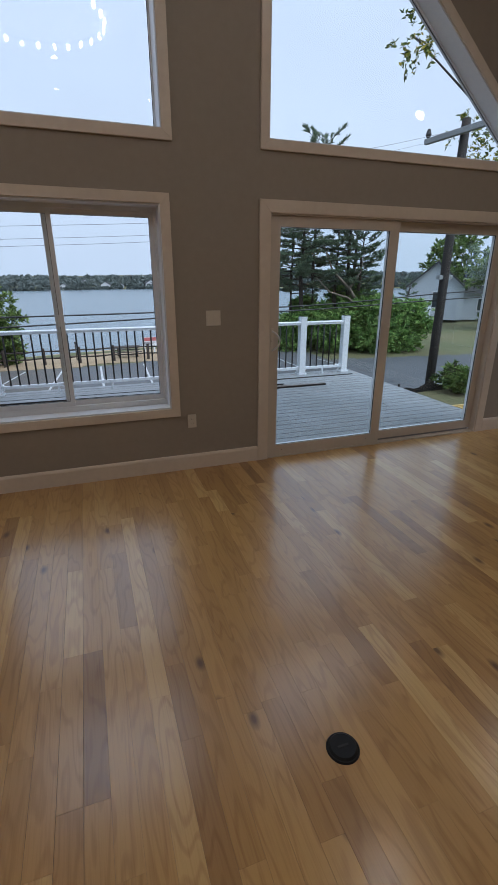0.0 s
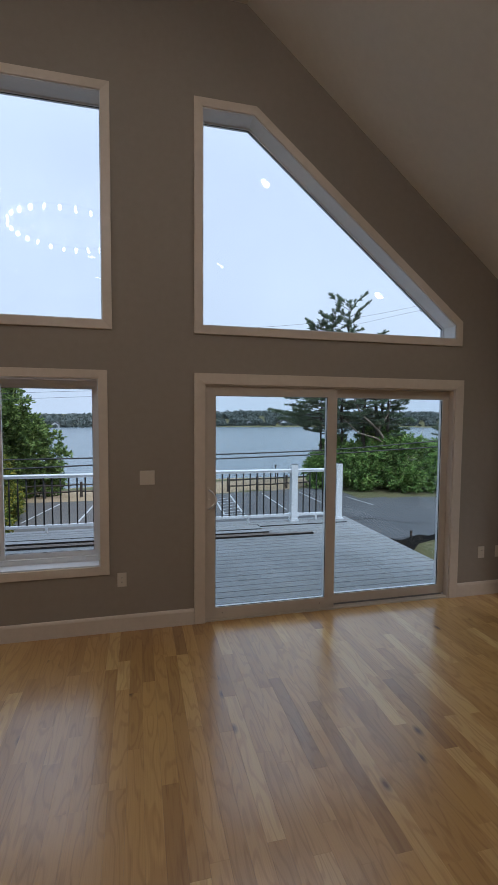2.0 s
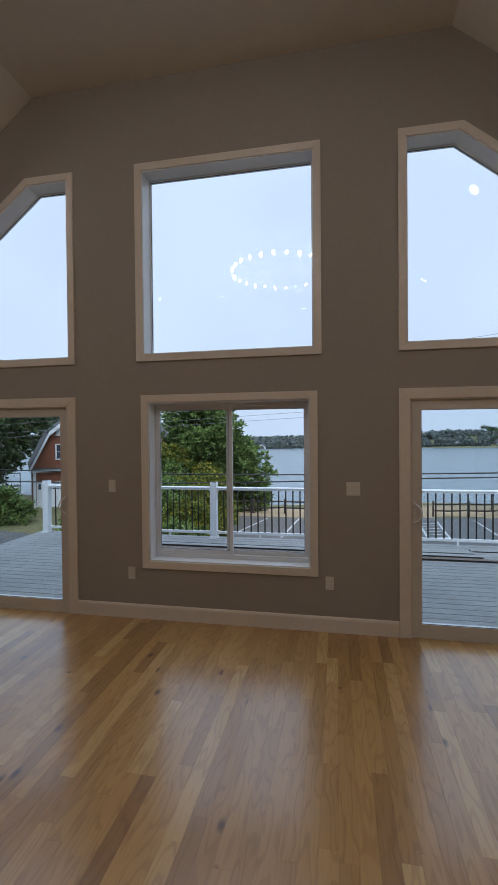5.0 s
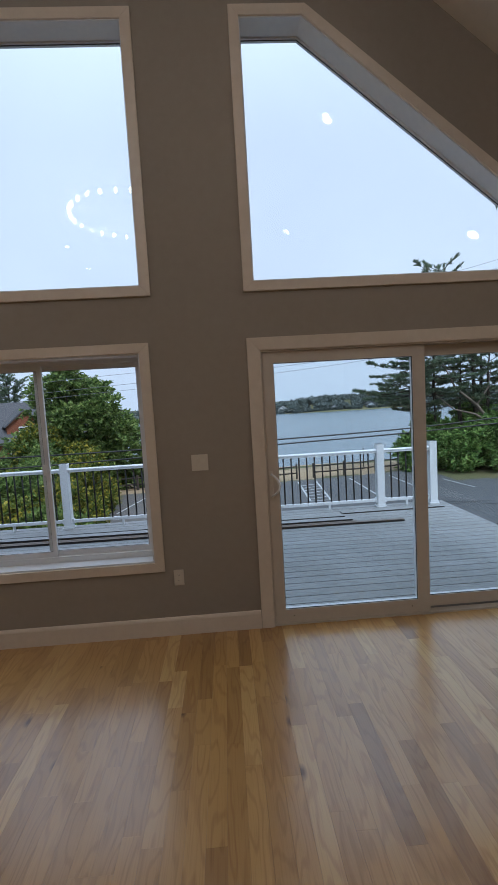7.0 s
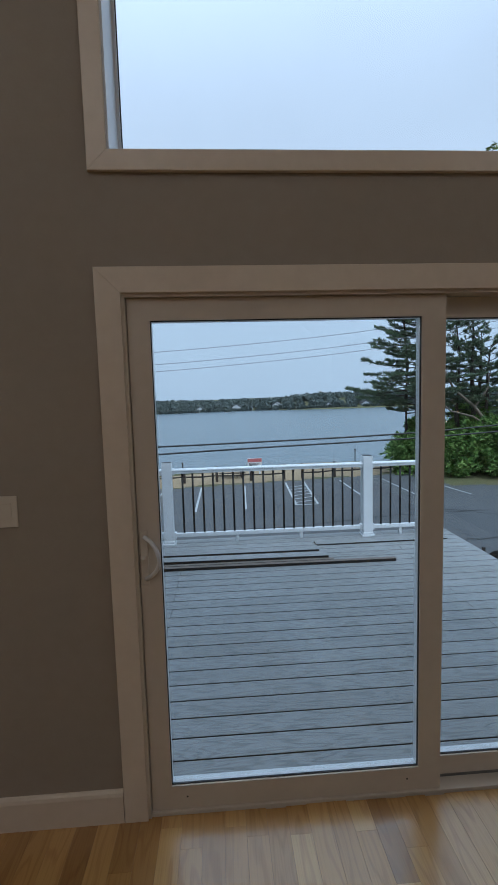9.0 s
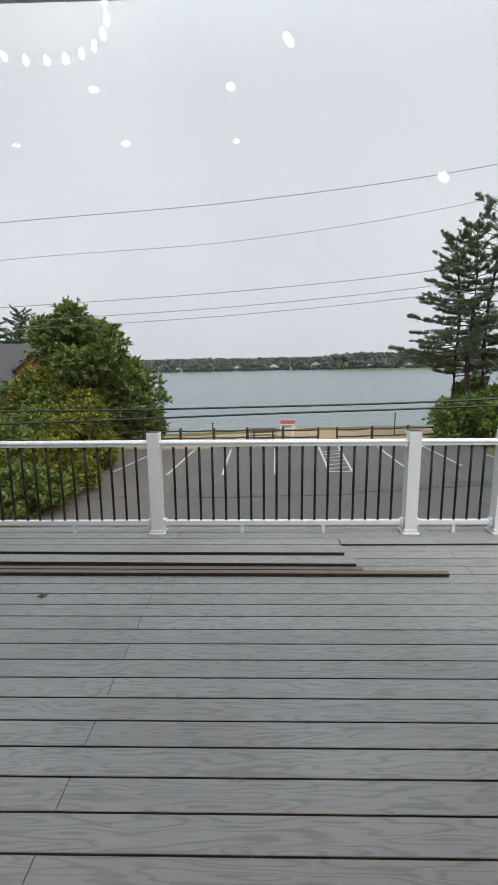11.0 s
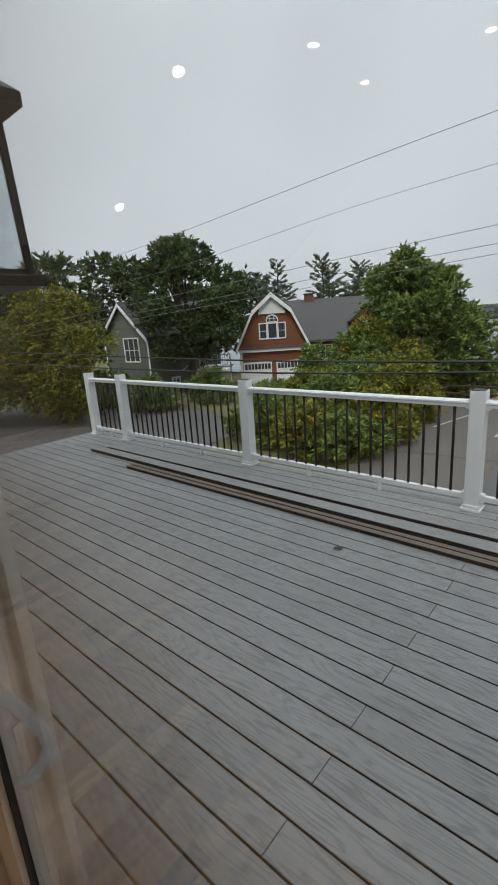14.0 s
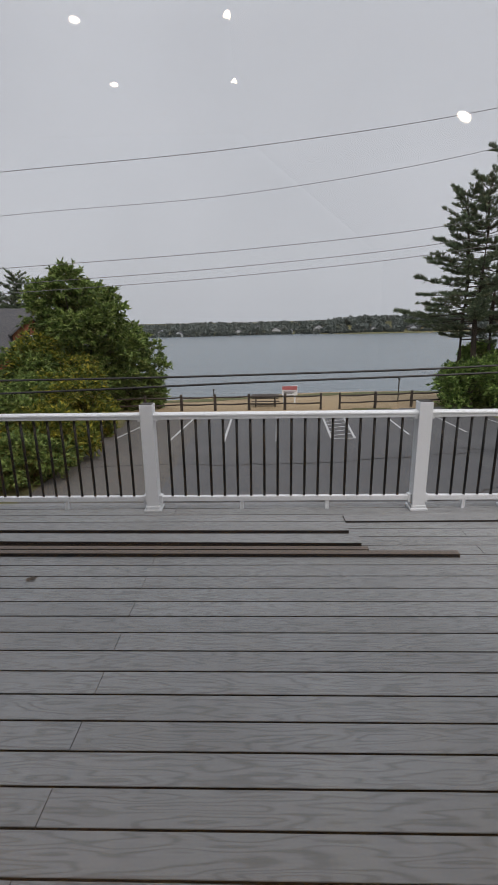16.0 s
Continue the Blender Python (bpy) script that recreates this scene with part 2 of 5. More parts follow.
M_WALL = mat("taupe wall paint", (0.335, 0.290, 0.240), (0.315, 0.272, 0.226), 0.75, 3, 0.05, 90, spec=0.3)
M_CEIL = mat("ceiling paint", (0.66, 0.62, 0.55), (0.63, 0.59, 0.525), 0.85, 3, 0.05, 90, spec=0.2)
M_TRIM = mat("satin trim paint", (0.70, 0.61, 0.51), (0.66, 0.57, 0.475), 0.4, 4, 0.03)
M_VINYL = mat("white vinyl", (0.74, 0.75, 0.76), (0.70, 0.71, 0.73), 0.35, 4)
# the tan carries the warm room light on the white door's vinyl
M_SASH_WARM = mat("door vinyl with warm room light", (0.60, 0.53, 0.45), (0.57, 0.50, 0.425), 0.4, 4)
M_ALU = mat("anodised track", (0.30, 0.30, 0.30), (0.22, 0.22, 0.22), 0.35, 30, metal=0.8)
M_BLACK = mat("black powder coat", (0.005, 0.005, 0.0055), (0.009, 0.009, 0.009), 0.45, 8, spec=0.3)
M_PLATE = mat("switch plastic", (0.66, 0.60, 0.52), (0.63, 0.57, 0.49), 0.35, 6)
M_SLOT = mat("dark slot", (0.03, 0.028, 0.026), None, 0.6)
M_GLASS = pane_glass("window glass", 1.38, (0.94, 0.965, 0.97, 1))
M_OAK, M_OAK2 = oak("oak strip", False), oak("oak strip far", True)
M_SUB = mat("floor joint filler", (0.20, 0.11, 0.045), (0.15, 0.08, 0.03), 0.7)
M_DECK = decking("grey composite decking")
# dark core of loose boards; on laid boards also stands in for gap shade
M_CORE_GAP = mat("composite core and gap shade", (0.016, 0.015, 0.015), (0.009, 0.008, 0.008), 0.8, 8)
M_BROWN = mat("brown composite board", (0.170, 0.135, 0.110), (0.095, 0.075, 0.062), 0.6, 3, 0.2, 9, stretch=(1.2, 14, 14))
M_RAIL = mat("white rail sleeve", (0.74, 0.755, 0.775), (0.66, 0.68, 0.70), 0.38, 5)
M_JOIST = mat("dark treated lumber", (0.035, 0.031, 0.026), (0.022, 0.019, 0.016), 0.8, 6, 0.2)
M_NEWWOOD = mat("fresh lumber", (0.52, 0.36, 0.12), (0.45, 0.30, 0.10), 0.7, 6, 0.1)
M_ASPH = mat("weathered asphalt", (0.092, 0.094, 0.098), (0.062, 0.064, 0.067), 0.8, 1.2, 0.5, 60, stain=0.55)
M_ASPH2 = mat("old pale asphalt", (0.105, 0.098, 0.09), (0.075, 0.07, 0.065), 0.85, 1.0, 0.5, 60, stain=0.6)
M_LINE = mat("worn road paint", (0.55, 0.56, 0.56), (0.30, 0.30, 0.30), 0.7, 9, stain=0.3)
M_SAND = mat("beach sand", (0.33, 0.245, 0.145), (0.26, 0.185, 0.105), 0.95, 0.8, 0.4, 12, stain=0.5)
M_GRASS = mat("rough grass", (0.070, 0.085, 0.028), (0.14, 0.115, 0.050), 0.95, 0.7, 0.8, 14, stain=0.6)
M_WRACK = mat("beach grass", (0.060, 0.075, 0.022), (0.11, 0.10, 0.035), 0.95, 1.5, 0.8, 14)
M_BARK = mat("bark", (0.065, 0.05, 0.04), (0.035, 0.028, 0.022), 0.9, 4, 0.6, 20, stretch=(1, 1, 0.25))
M_DEADWOOD = mat("bare bleached limb", (0.25, 0.20, 0.155), (0.17, 0.13, 0.10), 0.85, 6)
M_POLE = mat("creosoted pole", (0.022, 0.017, 0.014), (0.012, 0.010, 0.009), 0.85, 4, 0.4, 20, stretch=(1, 1, 0.15))
M_ARM = mat("weathered crossarm", (0.30, 0.31, 0.31), (0.22, 0.23, 0.23), 0.8, 6)
M_CABLE = mat("cable sheath", (0.012, 0.012, 0.013), None, 0.6)
M_WIRE = mat("thin line wire", (0.20, 0.205, 0.22), None, 0.5)
M_FENCE = mat("split rail", (0.055, 0.042, 0.034), (0.03, 0.024, 0.02), 0.9, 5, 0.3)
M_LEAF = leafy("broad leaves", (0.030, 0.062, 0.015), (0.130, 0.205, 0.050), (0.30, 0.38, 0.11))
M_LEAFD = leafy("dark oak leaves", (0.014, 0.030, 0.013), (0.056, 0.098, 0.036), (0.150, 0.205, 0.075))
M_LEAFY = leafy("yellowing leaves", (0.034, 0.062, 0.010), (0.135, 0.180, 0.032), (0.48, 0.39, 0.05))
M_HEDGE = leafy("glossy shrub leaves", (0.040, 0.095, 0.024), (0.20, 0.34, 0.085), (0.40, 0.54, 0.16))
M_NEEDLE = leafy("pine needles", (0.060, 0.090, 0.060), (0.150, 0.210, 0.130), (0.29, 0.35, 0.21))
# pale grey-green: distance haze is mixed straight into these leaf colours
M_HAZED_LEAF = leafy("far woods with haze in colour", (0.125, 0.150, 0.143), (0.142, 0.168, 0.156), (0.165, 0.190, 0.168))
M_CEDAR = mat("red cedar shingle", (0.215, 0.075, 0.035), (0.15, 0.052, 0.026), 0.85, 1.5, 0.3, 14, stain=0.4, vary=0.12)
M_ROOF = mat("grey roof shingle", (0.085, 0.085, 0.09), (0.055, 0.055, 0.06), 0.9, 2.0, 0.4, 14)
M_ROOFD = mat("charcoal roof shingle", (0.045, 0.046, 0.050), (0.032, 0.033, 0.037), 0.9, 2.0, 0.4, 14)
M_SAGE = mat("sage clapboard", (0.115, 0.125, 0.105), (0.095, 0.105, 0.088), 0.8, 2.0)
M_WHITE = mat("white house paint", (0.70, 0.71, 0.72), (0.62, 0.63, 0.65), 0.6, 2.5)
M_BLUEGREY = mat("pale grey siding", (0.50, 0.53, 0.57), (0.44, 0.47, 0.51), 0.7, 2.5)
M_DARKWIN = mat("dim window glass", (0.05, 0.06, 0.07), (0.03, 0.035, 0.045), 0.08, 1.0)
M_BRICK = mat("chimney brick", (0.16, 0.07, 0.05), (0.10, 0.045, 0.035), 0.9, 8)
M_REDSIGN = mat("faded red sign face", (0.46, 0.14, 0.14), (0.40, 0.11, 0.115), 0.5, 5)
M_SILT = mat("black silt fabric", (0.014, 0.014, 0.015), (0.02, 0.02, 0.02), 0.8, 5)
LAMP = (1.0, 0.88, 0.72)
M_BULB = glow("warm led", (1.0, 0.93, 0.82), 60.0)
M_DOWN = glow("downlight lens", (1.0, 0.94, 0.85), 20.0)
M_BULBW = glow("lantern filament", (1.0, 0.7, 0.35), 2.0)
M_WATER = bpy.data.materials.new("lake water")
M_WATER.use_nodes = True
_n, _l = M_WATER.node_tree.nodes, M_WATER.node_tree.links
_p = _n["Principled BSDF"]
_p.inputs["Base Color"].default_value, _p.inputs["Roughness"].default_value, _p.inputs["IOR"].default_value = (0.125, 0.160, 0.180, 1), 0.22, 1.33
_g, _mp, _t, _b = _n.new("ShaderNodeNewGeometry"), _n.new("ShaderNodeMapping"), _n.new("ShaderNodeTexNoise"), _n.new("ShaderNodeBump")
_mp.inputs["Scale"].default_value = (0.25, 1.1, 1)
_t.inputs["Scale"].default_value, _t.inputs["Detail"].default_value = 1.3, 5
_b.inputs["Strength"].default_value, _b.inputs["Distance"].default_value = 0.55, 0.25
_l.new(_g.outputs["Position"], _mp.inputs["Vector"])
_l.new(_mp.outputs[0], _t.inputs["Vector"])
_l.new(_t.outputs[0], _b.inputs["Height"])
_l.new(_b.outputs[0], _p.inputs["Normal"])

# ---- building helpers ----


def part(name, bm, material, parent=None, label="", smooth=False):
    me = bpy.data.meshes.new(name)
    bmesh.ops.recalc_face_normals(bm, faces=bm.faces)
    bm.to_mesh(me)
    bm.free()
    me.materials.append(material)
    if smooth:
        me.polygons.foreach_set("use_smooth", [True] * len(me.polygons))
    ob = new(name, me)
    ob.parent = parent
    if label:
        tagged(ob, label)
    return ob


def thing(name, label, category, m=None, group="", kind=""):
    ob = new(name)
    ob.empty_display_size = 0.1
    if m is not None:
        ob.matrix_world = m
    return tagged(ob, label, category, group, kind)


def box(x0, x1, y0, y1, z0, z1, bevel=0.0, bm=None):
    own = bm is None
    bm = bm or bmesh.new()
    v = [bm.verts.new(c) for c in ((x0, y0, z0), (x1, y0, z0), (x1, y1, z0), (x0, y1, z0), (x0, y0, z1), (x1, y0, z1), (x1, y1, z1), (x0, y1, z1))]
    for f in ((3, 2, 1, 0), (4, 5, 6, 7), (0, 1, 5, 4), (1, 2, 6, 5), (2, 3, 7, 6), (3, 0, 4, 7)):
        bm.faces.new([v[i] for i in f])
    if bevel and own:
        bmesh.ops.bevel(bm, geom=bm.edges[:], offset=bevel, segments=2, affect="EDGES", profile=0.6)
    return bm


def prism(poly, y0, y1, bm=None):
    """An (x, z) polygon drawn out from y0 to y1."""
    bm = bm or bmesh.new()
    a = [bm.verts.new((x, y0, z)) for x, z in poly]
    b = [bm.verts.new((x, y1, z)) for x, z in poly]
    bm.faces.new(a)
    bm.faces.new(b[::-1])
    for i in range(len(poly)):
        j = (i + 1) % len(poly)
        bm.faces.new((a[i], b[i], b[j], a[j]))
    return bm


def offset(poly, d):
    """The polygon grown by d (shrunk where d is negative), with mitred corners."""
    n = len(poly)
    area = sum(poly[i][0] * poly[(i + 1) % n][1] - poly[(i + 1) % n][0] * poly[i][1] for i in range(n))
    s = 1 if area > 0 else -1
    out = []
    for i in range(n):
        p, q, r = Vector(poly[i - 1]), Vector(poly[i]), Vector(poly[(i + 1) % n])
        e, f = (q - p).normalized(), (r - q).normalized()
        n1, n2 = Vector((e.y, -e.x)) * s, Vector((f.y, -f.x)) * s
        k = (n1 + n2) / (1 + n1.dot(n2))
        out.append(tuple(q + k * d))
    return out


def ring(outer, inner, y0, y1):
    """A frame between two matching polygons, from y0 to y1."""
    bm = bmesh.new()
    n = len(outer)
    rows = [[bm.verts.new((x, y, z)) for x, z in pl] for pl, y in ((outer, y0), (inner, y0), (inner, y1), (outer, y1))]
    for i in range(n):
        j = (i + 1) % n
        for k in range(4):
            a, b = rows[k], rows[(k + 1) % 4]
            bm.faces.new((a[i], a[j], b[j], b[i]))
    return bm


def tube(points, radii, sides=8, bm=None, cap=True):
    """A tapered round limb along points."""
    bm = bm or bmesh.new()
    pts = [Vector(p) for p in points]
    prev = None
    for i, p in enumerate(pts):
        d = (pts[min(i + 1, len(pts) - 1)] - pts[max(i - 1, 0)]).normalized()
        q = d.to_track_quat("Z", "Y")
        r = radii[i] if hasattr(radii, "__len__") else radii
        row = [bm.verts.new(p + q @ Vector((math.cos(2 * math.pi * k / sides) * r, math.sin(2 * math.pi * k / sides) * r, 0))) for k in range(sides)]
        if prev:
            for k in range(sides):
                bm.faces.new((prev[k], prev[(k + 1) % sides], row[(k + 1) % sides], row[k]))
        elif cap:
            bm.faces.new(row[::-1])
        prev = row
    if cap:
        bm.faces.new(prev)
    return bm


def np_mesh(name, verts, quads, material, parent=None):
    me = bpy.data.meshes.new(name)
    nv, nq = len(verts), len(quads)
    me.vertices.add(nv)
    me.vertices.foreach_set("co", np.asarray(verts, dtype=np.float32).ravel())
    me.loops.add(nq * 4)
    me.loops.foreach_set("vertex_index", np.asarray(quads, dtype=np.int32).ravel())
    me.polygons.add(nq)
    me.polygons.foreach_set("loop_start", np.arange(0, nq * 4, 4, dtype=np.int32))
    me.update(calc_edges=True)
    me.validate()
    me.polygons.foreach_set("use_smooth", np.zeros(nq, dtype=bool))
    me.materials.append(material)
    ob = new(name, me)
    ob.parent = parent
    return ob


def leaves(name, centres, size, material, parent, seed, flat=0.0, long=1.5, per=1, thin=0.55, aim=None, spread=0.6):
    """Folded leaves (two quads each) at the centres given, turned at random or fanned about the ways in aim."""
    rng = np.random.default_rng(seed)
    c = np.repeat(np.asarray(centres, dtype=float), per, axis=0)
    n = len(c)
    if per > 1 and aim is None:
        c = c + rng.normal(0, size * 0.8, (n, 3))
    u = rng.normal(size=(n, 3))
    if aim is not None:
        u = np.repeat(np.asarray(aim, dtype=float), per, axis=0) + u * spread
    u[:, 2] *= 1 - flat
    u /= np.linalg.norm(u, axis=1, keepdims=True)
    w = rng.normal(size=(n, 3))
    w -= u * (w * u).sum(1, keepdims=True)
    w /= np.linalg.norm(w, axis=1, keepdims=True)
    k = np.cross(u, w)
    s = size * rng.uniform(0.6, 1.3, (n, 1))
    a, b, h = u * s * long, w * s * thin, k * s * 0.25
    if aim is not None:
        c = c + a * 0.7
    v = np.stack([c - a, c + b - a * 0.1 + h, c + a, c - b - a * 0.1 + h, c - a * 0.05, c + a * 0.3], 1).reshape(-1, 3)
    i = np.arange(n)[:, None] * 6
    q = np.concatenate([i + np.array([[0, 1, 2, 4]]), i + np.array([[0, 4, 2, 3]])], 0)
    return np_mesh(name, v, q, material, parent)


def spray_points(rng, blobs, n, run=8):
    """Leafy sprays that leave the skins of ellipsoids (x, y, z, rx, ry, rz) outwards and a little up: leaf places and their ways."""
    vol = np.array([b[3] * b[4] * b[5] for b in blobs]) ** 0.67
    m = max(1, n // run)
    b = np.asarray(blobs)[rng.choice(len(blobs), m, p=vol / vol.sum())]
    d = rng.normal(size=(m, 3))
    d[:, 2] += 0.25
    d /= np.linalg.norm(d, axis=1, keepdims=True)
    root = b[:, :3] + d * b[:, 3:] * rng.uniform(0.45, 0.85, (m, 1))
    way = d + rng.normal(0, 0.35, (m, 3)) + np.array([0, 0, 0.12])
    way /= np.linalg.norm(way, axis=1, keepdims=True)
    reach = b[:, 3:4] * rng.uniform(0.3, 0.85, (m, 1))
    f = (np.arange(run) + 0.5)[None, :, None] / run
    p = root[:, None, :] + way[:, None, :] * reach[:, None, :] * f - np.array([0, 0, 1]) * (reach * 0.22)[:, None, :] * f * f
    p = p + rng.normal(0, 0.05, p.shape) * b[:, None, 3:4]
    return p.reshape(-1, 3), np.repeat(way, run, axis=0)


# ---- the room ----
HALF, KNEE, FLAT, RIDGE, BACK, THICK, OUTER = 4.79, 2.815, 1.94, 5.08, -9.6, 0.112, 0.19
GABLE = [(-HALF, 0.0), (HALF, 0.0), (HALF, KNEE), (FLAT, RIDGE), (-FLAT, RIDGE), (-HALF, KNEE)]
CAS, WCAS = 0.09, 0.068


def mirrored(poly):
    return [(-x, z) for x, z in reversed(poly)]


def rect(x0, x1, z0, z1):
    return [(x0, z0), (x1, z0), (x1, z1), (x0, z1)]


RAKE = [(1.51, 2.44), (4.055, 2.44), (4.055, 2.668), (2.025, 4.295), (1.51, 4.295)]
TOPWIN = rect(-0.866, 0.866, 2.44, 4.292)
LOWWIN = rect(-0.826, 0.826, 0.484, 2.122)
DOORS = ((1.60, 4.00), (-4.00, -1.60))
HEAD = 2.03


def holed_wall(outline, holes, y0, y1):
    bm = bmesh.new()
    edges = []
    for loop in (outline, *holes):
        vs = [bm.verts.new((x, y0, z)) for x, z in loop]
        edges += [bm.edges.new((vs[i], vs[(i + 1) % len(vs)])) for i in range(len(vs))]
    bmesh.ops.triangle_fill(bm, use_beauty=True, edges=edges)
    ext = bmesh.ops.extrude_face_region(bm, geom=bm.faces[:])
    bmesh.ops.translate(bm, verts=[g for g in ext["geom"] if isinstance(g, bmesh.types.BMVert)], vec=(0, y1 - y0, 0))
    return bm


outline = [(-HALF - 0.2, -0.02), (-4.0, -0.02), (-4.0, HEAD), (-1.6, HEAD), (-1.6, -0.02), (1.6, -0.02), (1.6, HEAD), (4.0, HEAD), (4.0, -0.02),
           (HALF + 0.2, -0.02), (HALF + 0.2, KNEE), (FLAT + 0.1, RIDGE + 0.14), (-FLAT - 0.1, RIDGE + 0.14), (-HALF - 0.2, KNEE)]
holes = [offset(p, -WCAS) for p in (RAKE, mirrored(RAKE), TOPWIN, LOWWIN)]
tagged(part("wall_north", holed_wall(outline, holes, 0.0, THICK), M_WALL), "taupe painted gable wall with tall windows", "wall", kind="structure")

# the outer layer of the wall, stepped back around the doors
outline = [(-HALF - 0.2, -0.02), (-4.3, -0.02), (-4.3, HEAD + 0.22), (-1.3, HEAD + 0.22), (-1.3, -0.02), (1.3, -0.02), (1.3, HEAD + 0.22), (4.3, HEAD + 0.22), (4.3, -0.02),
           (HALF + 0.2, -0.02), (HALF + 0.2, KNEE), (FLAT + 0.1, RIDGE + 0.14), (-FLAT - 0.1, RIDGE + 0.14), (-HALF - 0.2, KNEE)]
tagged(part("siding", holed_wall(outline, holes, THICK + 0.0005, OUTER), M_BLUEGREY), "pale grey siding outside the gable wall", "wall", kind="structure")

WIN_R = (-1.42, -0.59, 0.62, 2.05)
side = bmesh.new()
for z0, z1, y0, y1 in ((-0.02, KNEE, WIN_R[1], 0.0), (-0.02, KNEE, BACK, WIN_R[0]), (-0.02, WIN_R[2], WIN_R[0], WIN_R[1]), (WIN_R[3], KNEE, WIN_R[0], WIN_R[1])):
    box(HALF, HALF + 0.2, y0, y1, z0, z1, bm=side)
tagged(part("wall_east", side, M_WALL), "taupe painted side wall with one window", "wall", kind="structure")
tagged(part("wall_west", box(-HALF - 0.2, -HALF, BACK, 0, -0.02, KNEE), M_WALL), "plain taupe painted side wall", "wall", kind="structure")
tagged(part("wall_south", prism([(-HALF - 0.2, -0.02), (HALF + 0.2, -0.02), (HALF + 0.2, KNEE), (FLAT + 0.1, RIDGE + 0.14), (-FLAT - 0.1, RIDGE + 0.14), (-HALF - 0.2, KNEE)], BACK - 0.2, BACK), M_WALL), "plain taupe painted end wall", "wall", kind="structure")
cb = bmesh.new()
sl = (RIDGE - KNEE) / (HALF - FLAT)
for sgn in (1, -1):
    prism([(sgn * FLAT, RIDGE), (sgn * (HALF + 0.001), KNEE), (sgn * (HALF + 0.2), KNEE + 0.002), (sgn * (HALF + 0.2), KNEE + 0.22), (sgn * (FLAT + 0.08), RIDGE + 0.2)], BACK, 0.0, cb)
prism([(-FLAT, RIDGE), (FLAT, RIDGE), (FLAT + 0.08, RIDGE + 0.2), (-FLAT - 0.08, RIDGE + 0.2)], BACK, 0.0, cb)
tagged(part("ceiling", cb, M_CEIL), "vaulted ceiling with a flat middle and sloped sides", "ceiling", kind="structure")
roof = bmesh.new()
for sgn in (1, -1):
    top, eave = KNEE + 0.32 + HALF * sl, KNEE + 0.32 - 0.6 * sl
    prism([(0, top), (sgn * (HALF + 0.6), eave), (sgn * (HALF + 0.6), eave + 0.2), (0, top + 0.25)], BACK - 0.5, 0.45, roof)
tagged(part("roof", roof, M_ROOFD), "charcoal shingle roof over the vaulted room", "roof", kind="structure")

tagged(part("foundation", box(-HALF - 0.19, HALF + 0.19, BACK - 0.19, THICK - 0.004, -3.9, -0.056), M_BLUEGREY), "pale grey house base below the room", "wall", kind="structure")

# baseboards with a rounded top edge
BASE_PROFILE = [(0.0, 0.0), (-0.016, 0.0), (-0.016, 0.112), (-0.012, 0.125), (-0.006, 0.133), (0.0, 0.135)]


def baseboard(x0, y0, x1, y1):
    """Along the wall from one end to the other; the room lies to the left."""
    d = Vector((x1 - x0, y1 - y0, 0)).normalized()
    nrm = Vector((-d.y, d.x, 0))
    bm = bmesh.new()
    rows = [[bm.verts.new(Vector((x, y, 0)) - nrm * p + Vector((0, 0, z))) for p, z in BASE_PROFILE] for x, y in ((x0, y0), (x1, y1))]
    n = len(BASE_PROFILE)
    for i in range(n):
        bm.faces.new((rows[0][i], rows[0][(i + 1) % n], rows[1][(i + 1) % n], rows[1][i]))
    bm.faces.new(rows[0])
    bm.faces.new(rows[1][::-1])
    return tagged(part("baseboard", bm, M_TRIM), "satin painted baseboard along the wall", "baseboard", kind="structure")


baseboard(1.507, 0, -1.507, 0)
baseboard(4.774, 0, 4.093, 0)
baseboard(-4.093, 0, -4.774, 0)
baseboard(HALF, BACK, HALF, 0)
baseboard(-HALF, 0, -HALF, BACK)
baseboard(-HALF, BACK, HALF, BACK)


def casing_parts(poly, parent, open_bottom=False):
    """Mitred casing boards with a small back bead, one board a side."""
    inner = offset(poly, -WCAS)
    n = len(poly)
    for i in range(n):
        j = (i + 1) % n
        if open_bottom and i == 0:
            continue
        bm = prism([poly[i], poly[j], inner[j], inner[i]], -0.018, 0.0)
        bmesh.ops.bevel(bm, geom=[e for e in bm.edges if all(v.co.y < -0.017 for v in e.verts)], offset=0.0015, segments=1, affect="EDGES")
        part("casing", bm, M_TRIM, parent)


def glazed(poly, name, label, two=False):
    """A fixed light: casing, deep jamb, vinyl frame and glass."""
    w = thing(name, label, "window", kind="structure")
    casing_parts(poly, w)
    hole = offset(poly, -WCAS)
    part("jamb", ring(hole, offset(hole, -0.008), -0.004, 0.16), M_VINYL, w, "white jamb lining")
    fr = offset(hole, -0.002)
    part("window_frame", ring(fr, offset(fr, -0.017), 0.1605, OUTER + 0.012), M_VINYL, w)
    part("gasket", ring(offset(fr, -0.0172), offset(fr, -0.0205), 0.172, 0.178), M_SLOT, w, "thin dark glazing gasket")
    g = part("pane", prism(offset(fr, -0.016), 0.180, 0.184), M_GLASS, w)
    g.visible_shadow = False
    return w


glazed(RAKE, "window_1", "tall raked window with pale casing under the slope")
glazed(mirrored(RAKE), "window_2", "tall raked window with pale casing under the slope")
glazed(TOPWIN, "window_3", "large square picture window with pale casing")

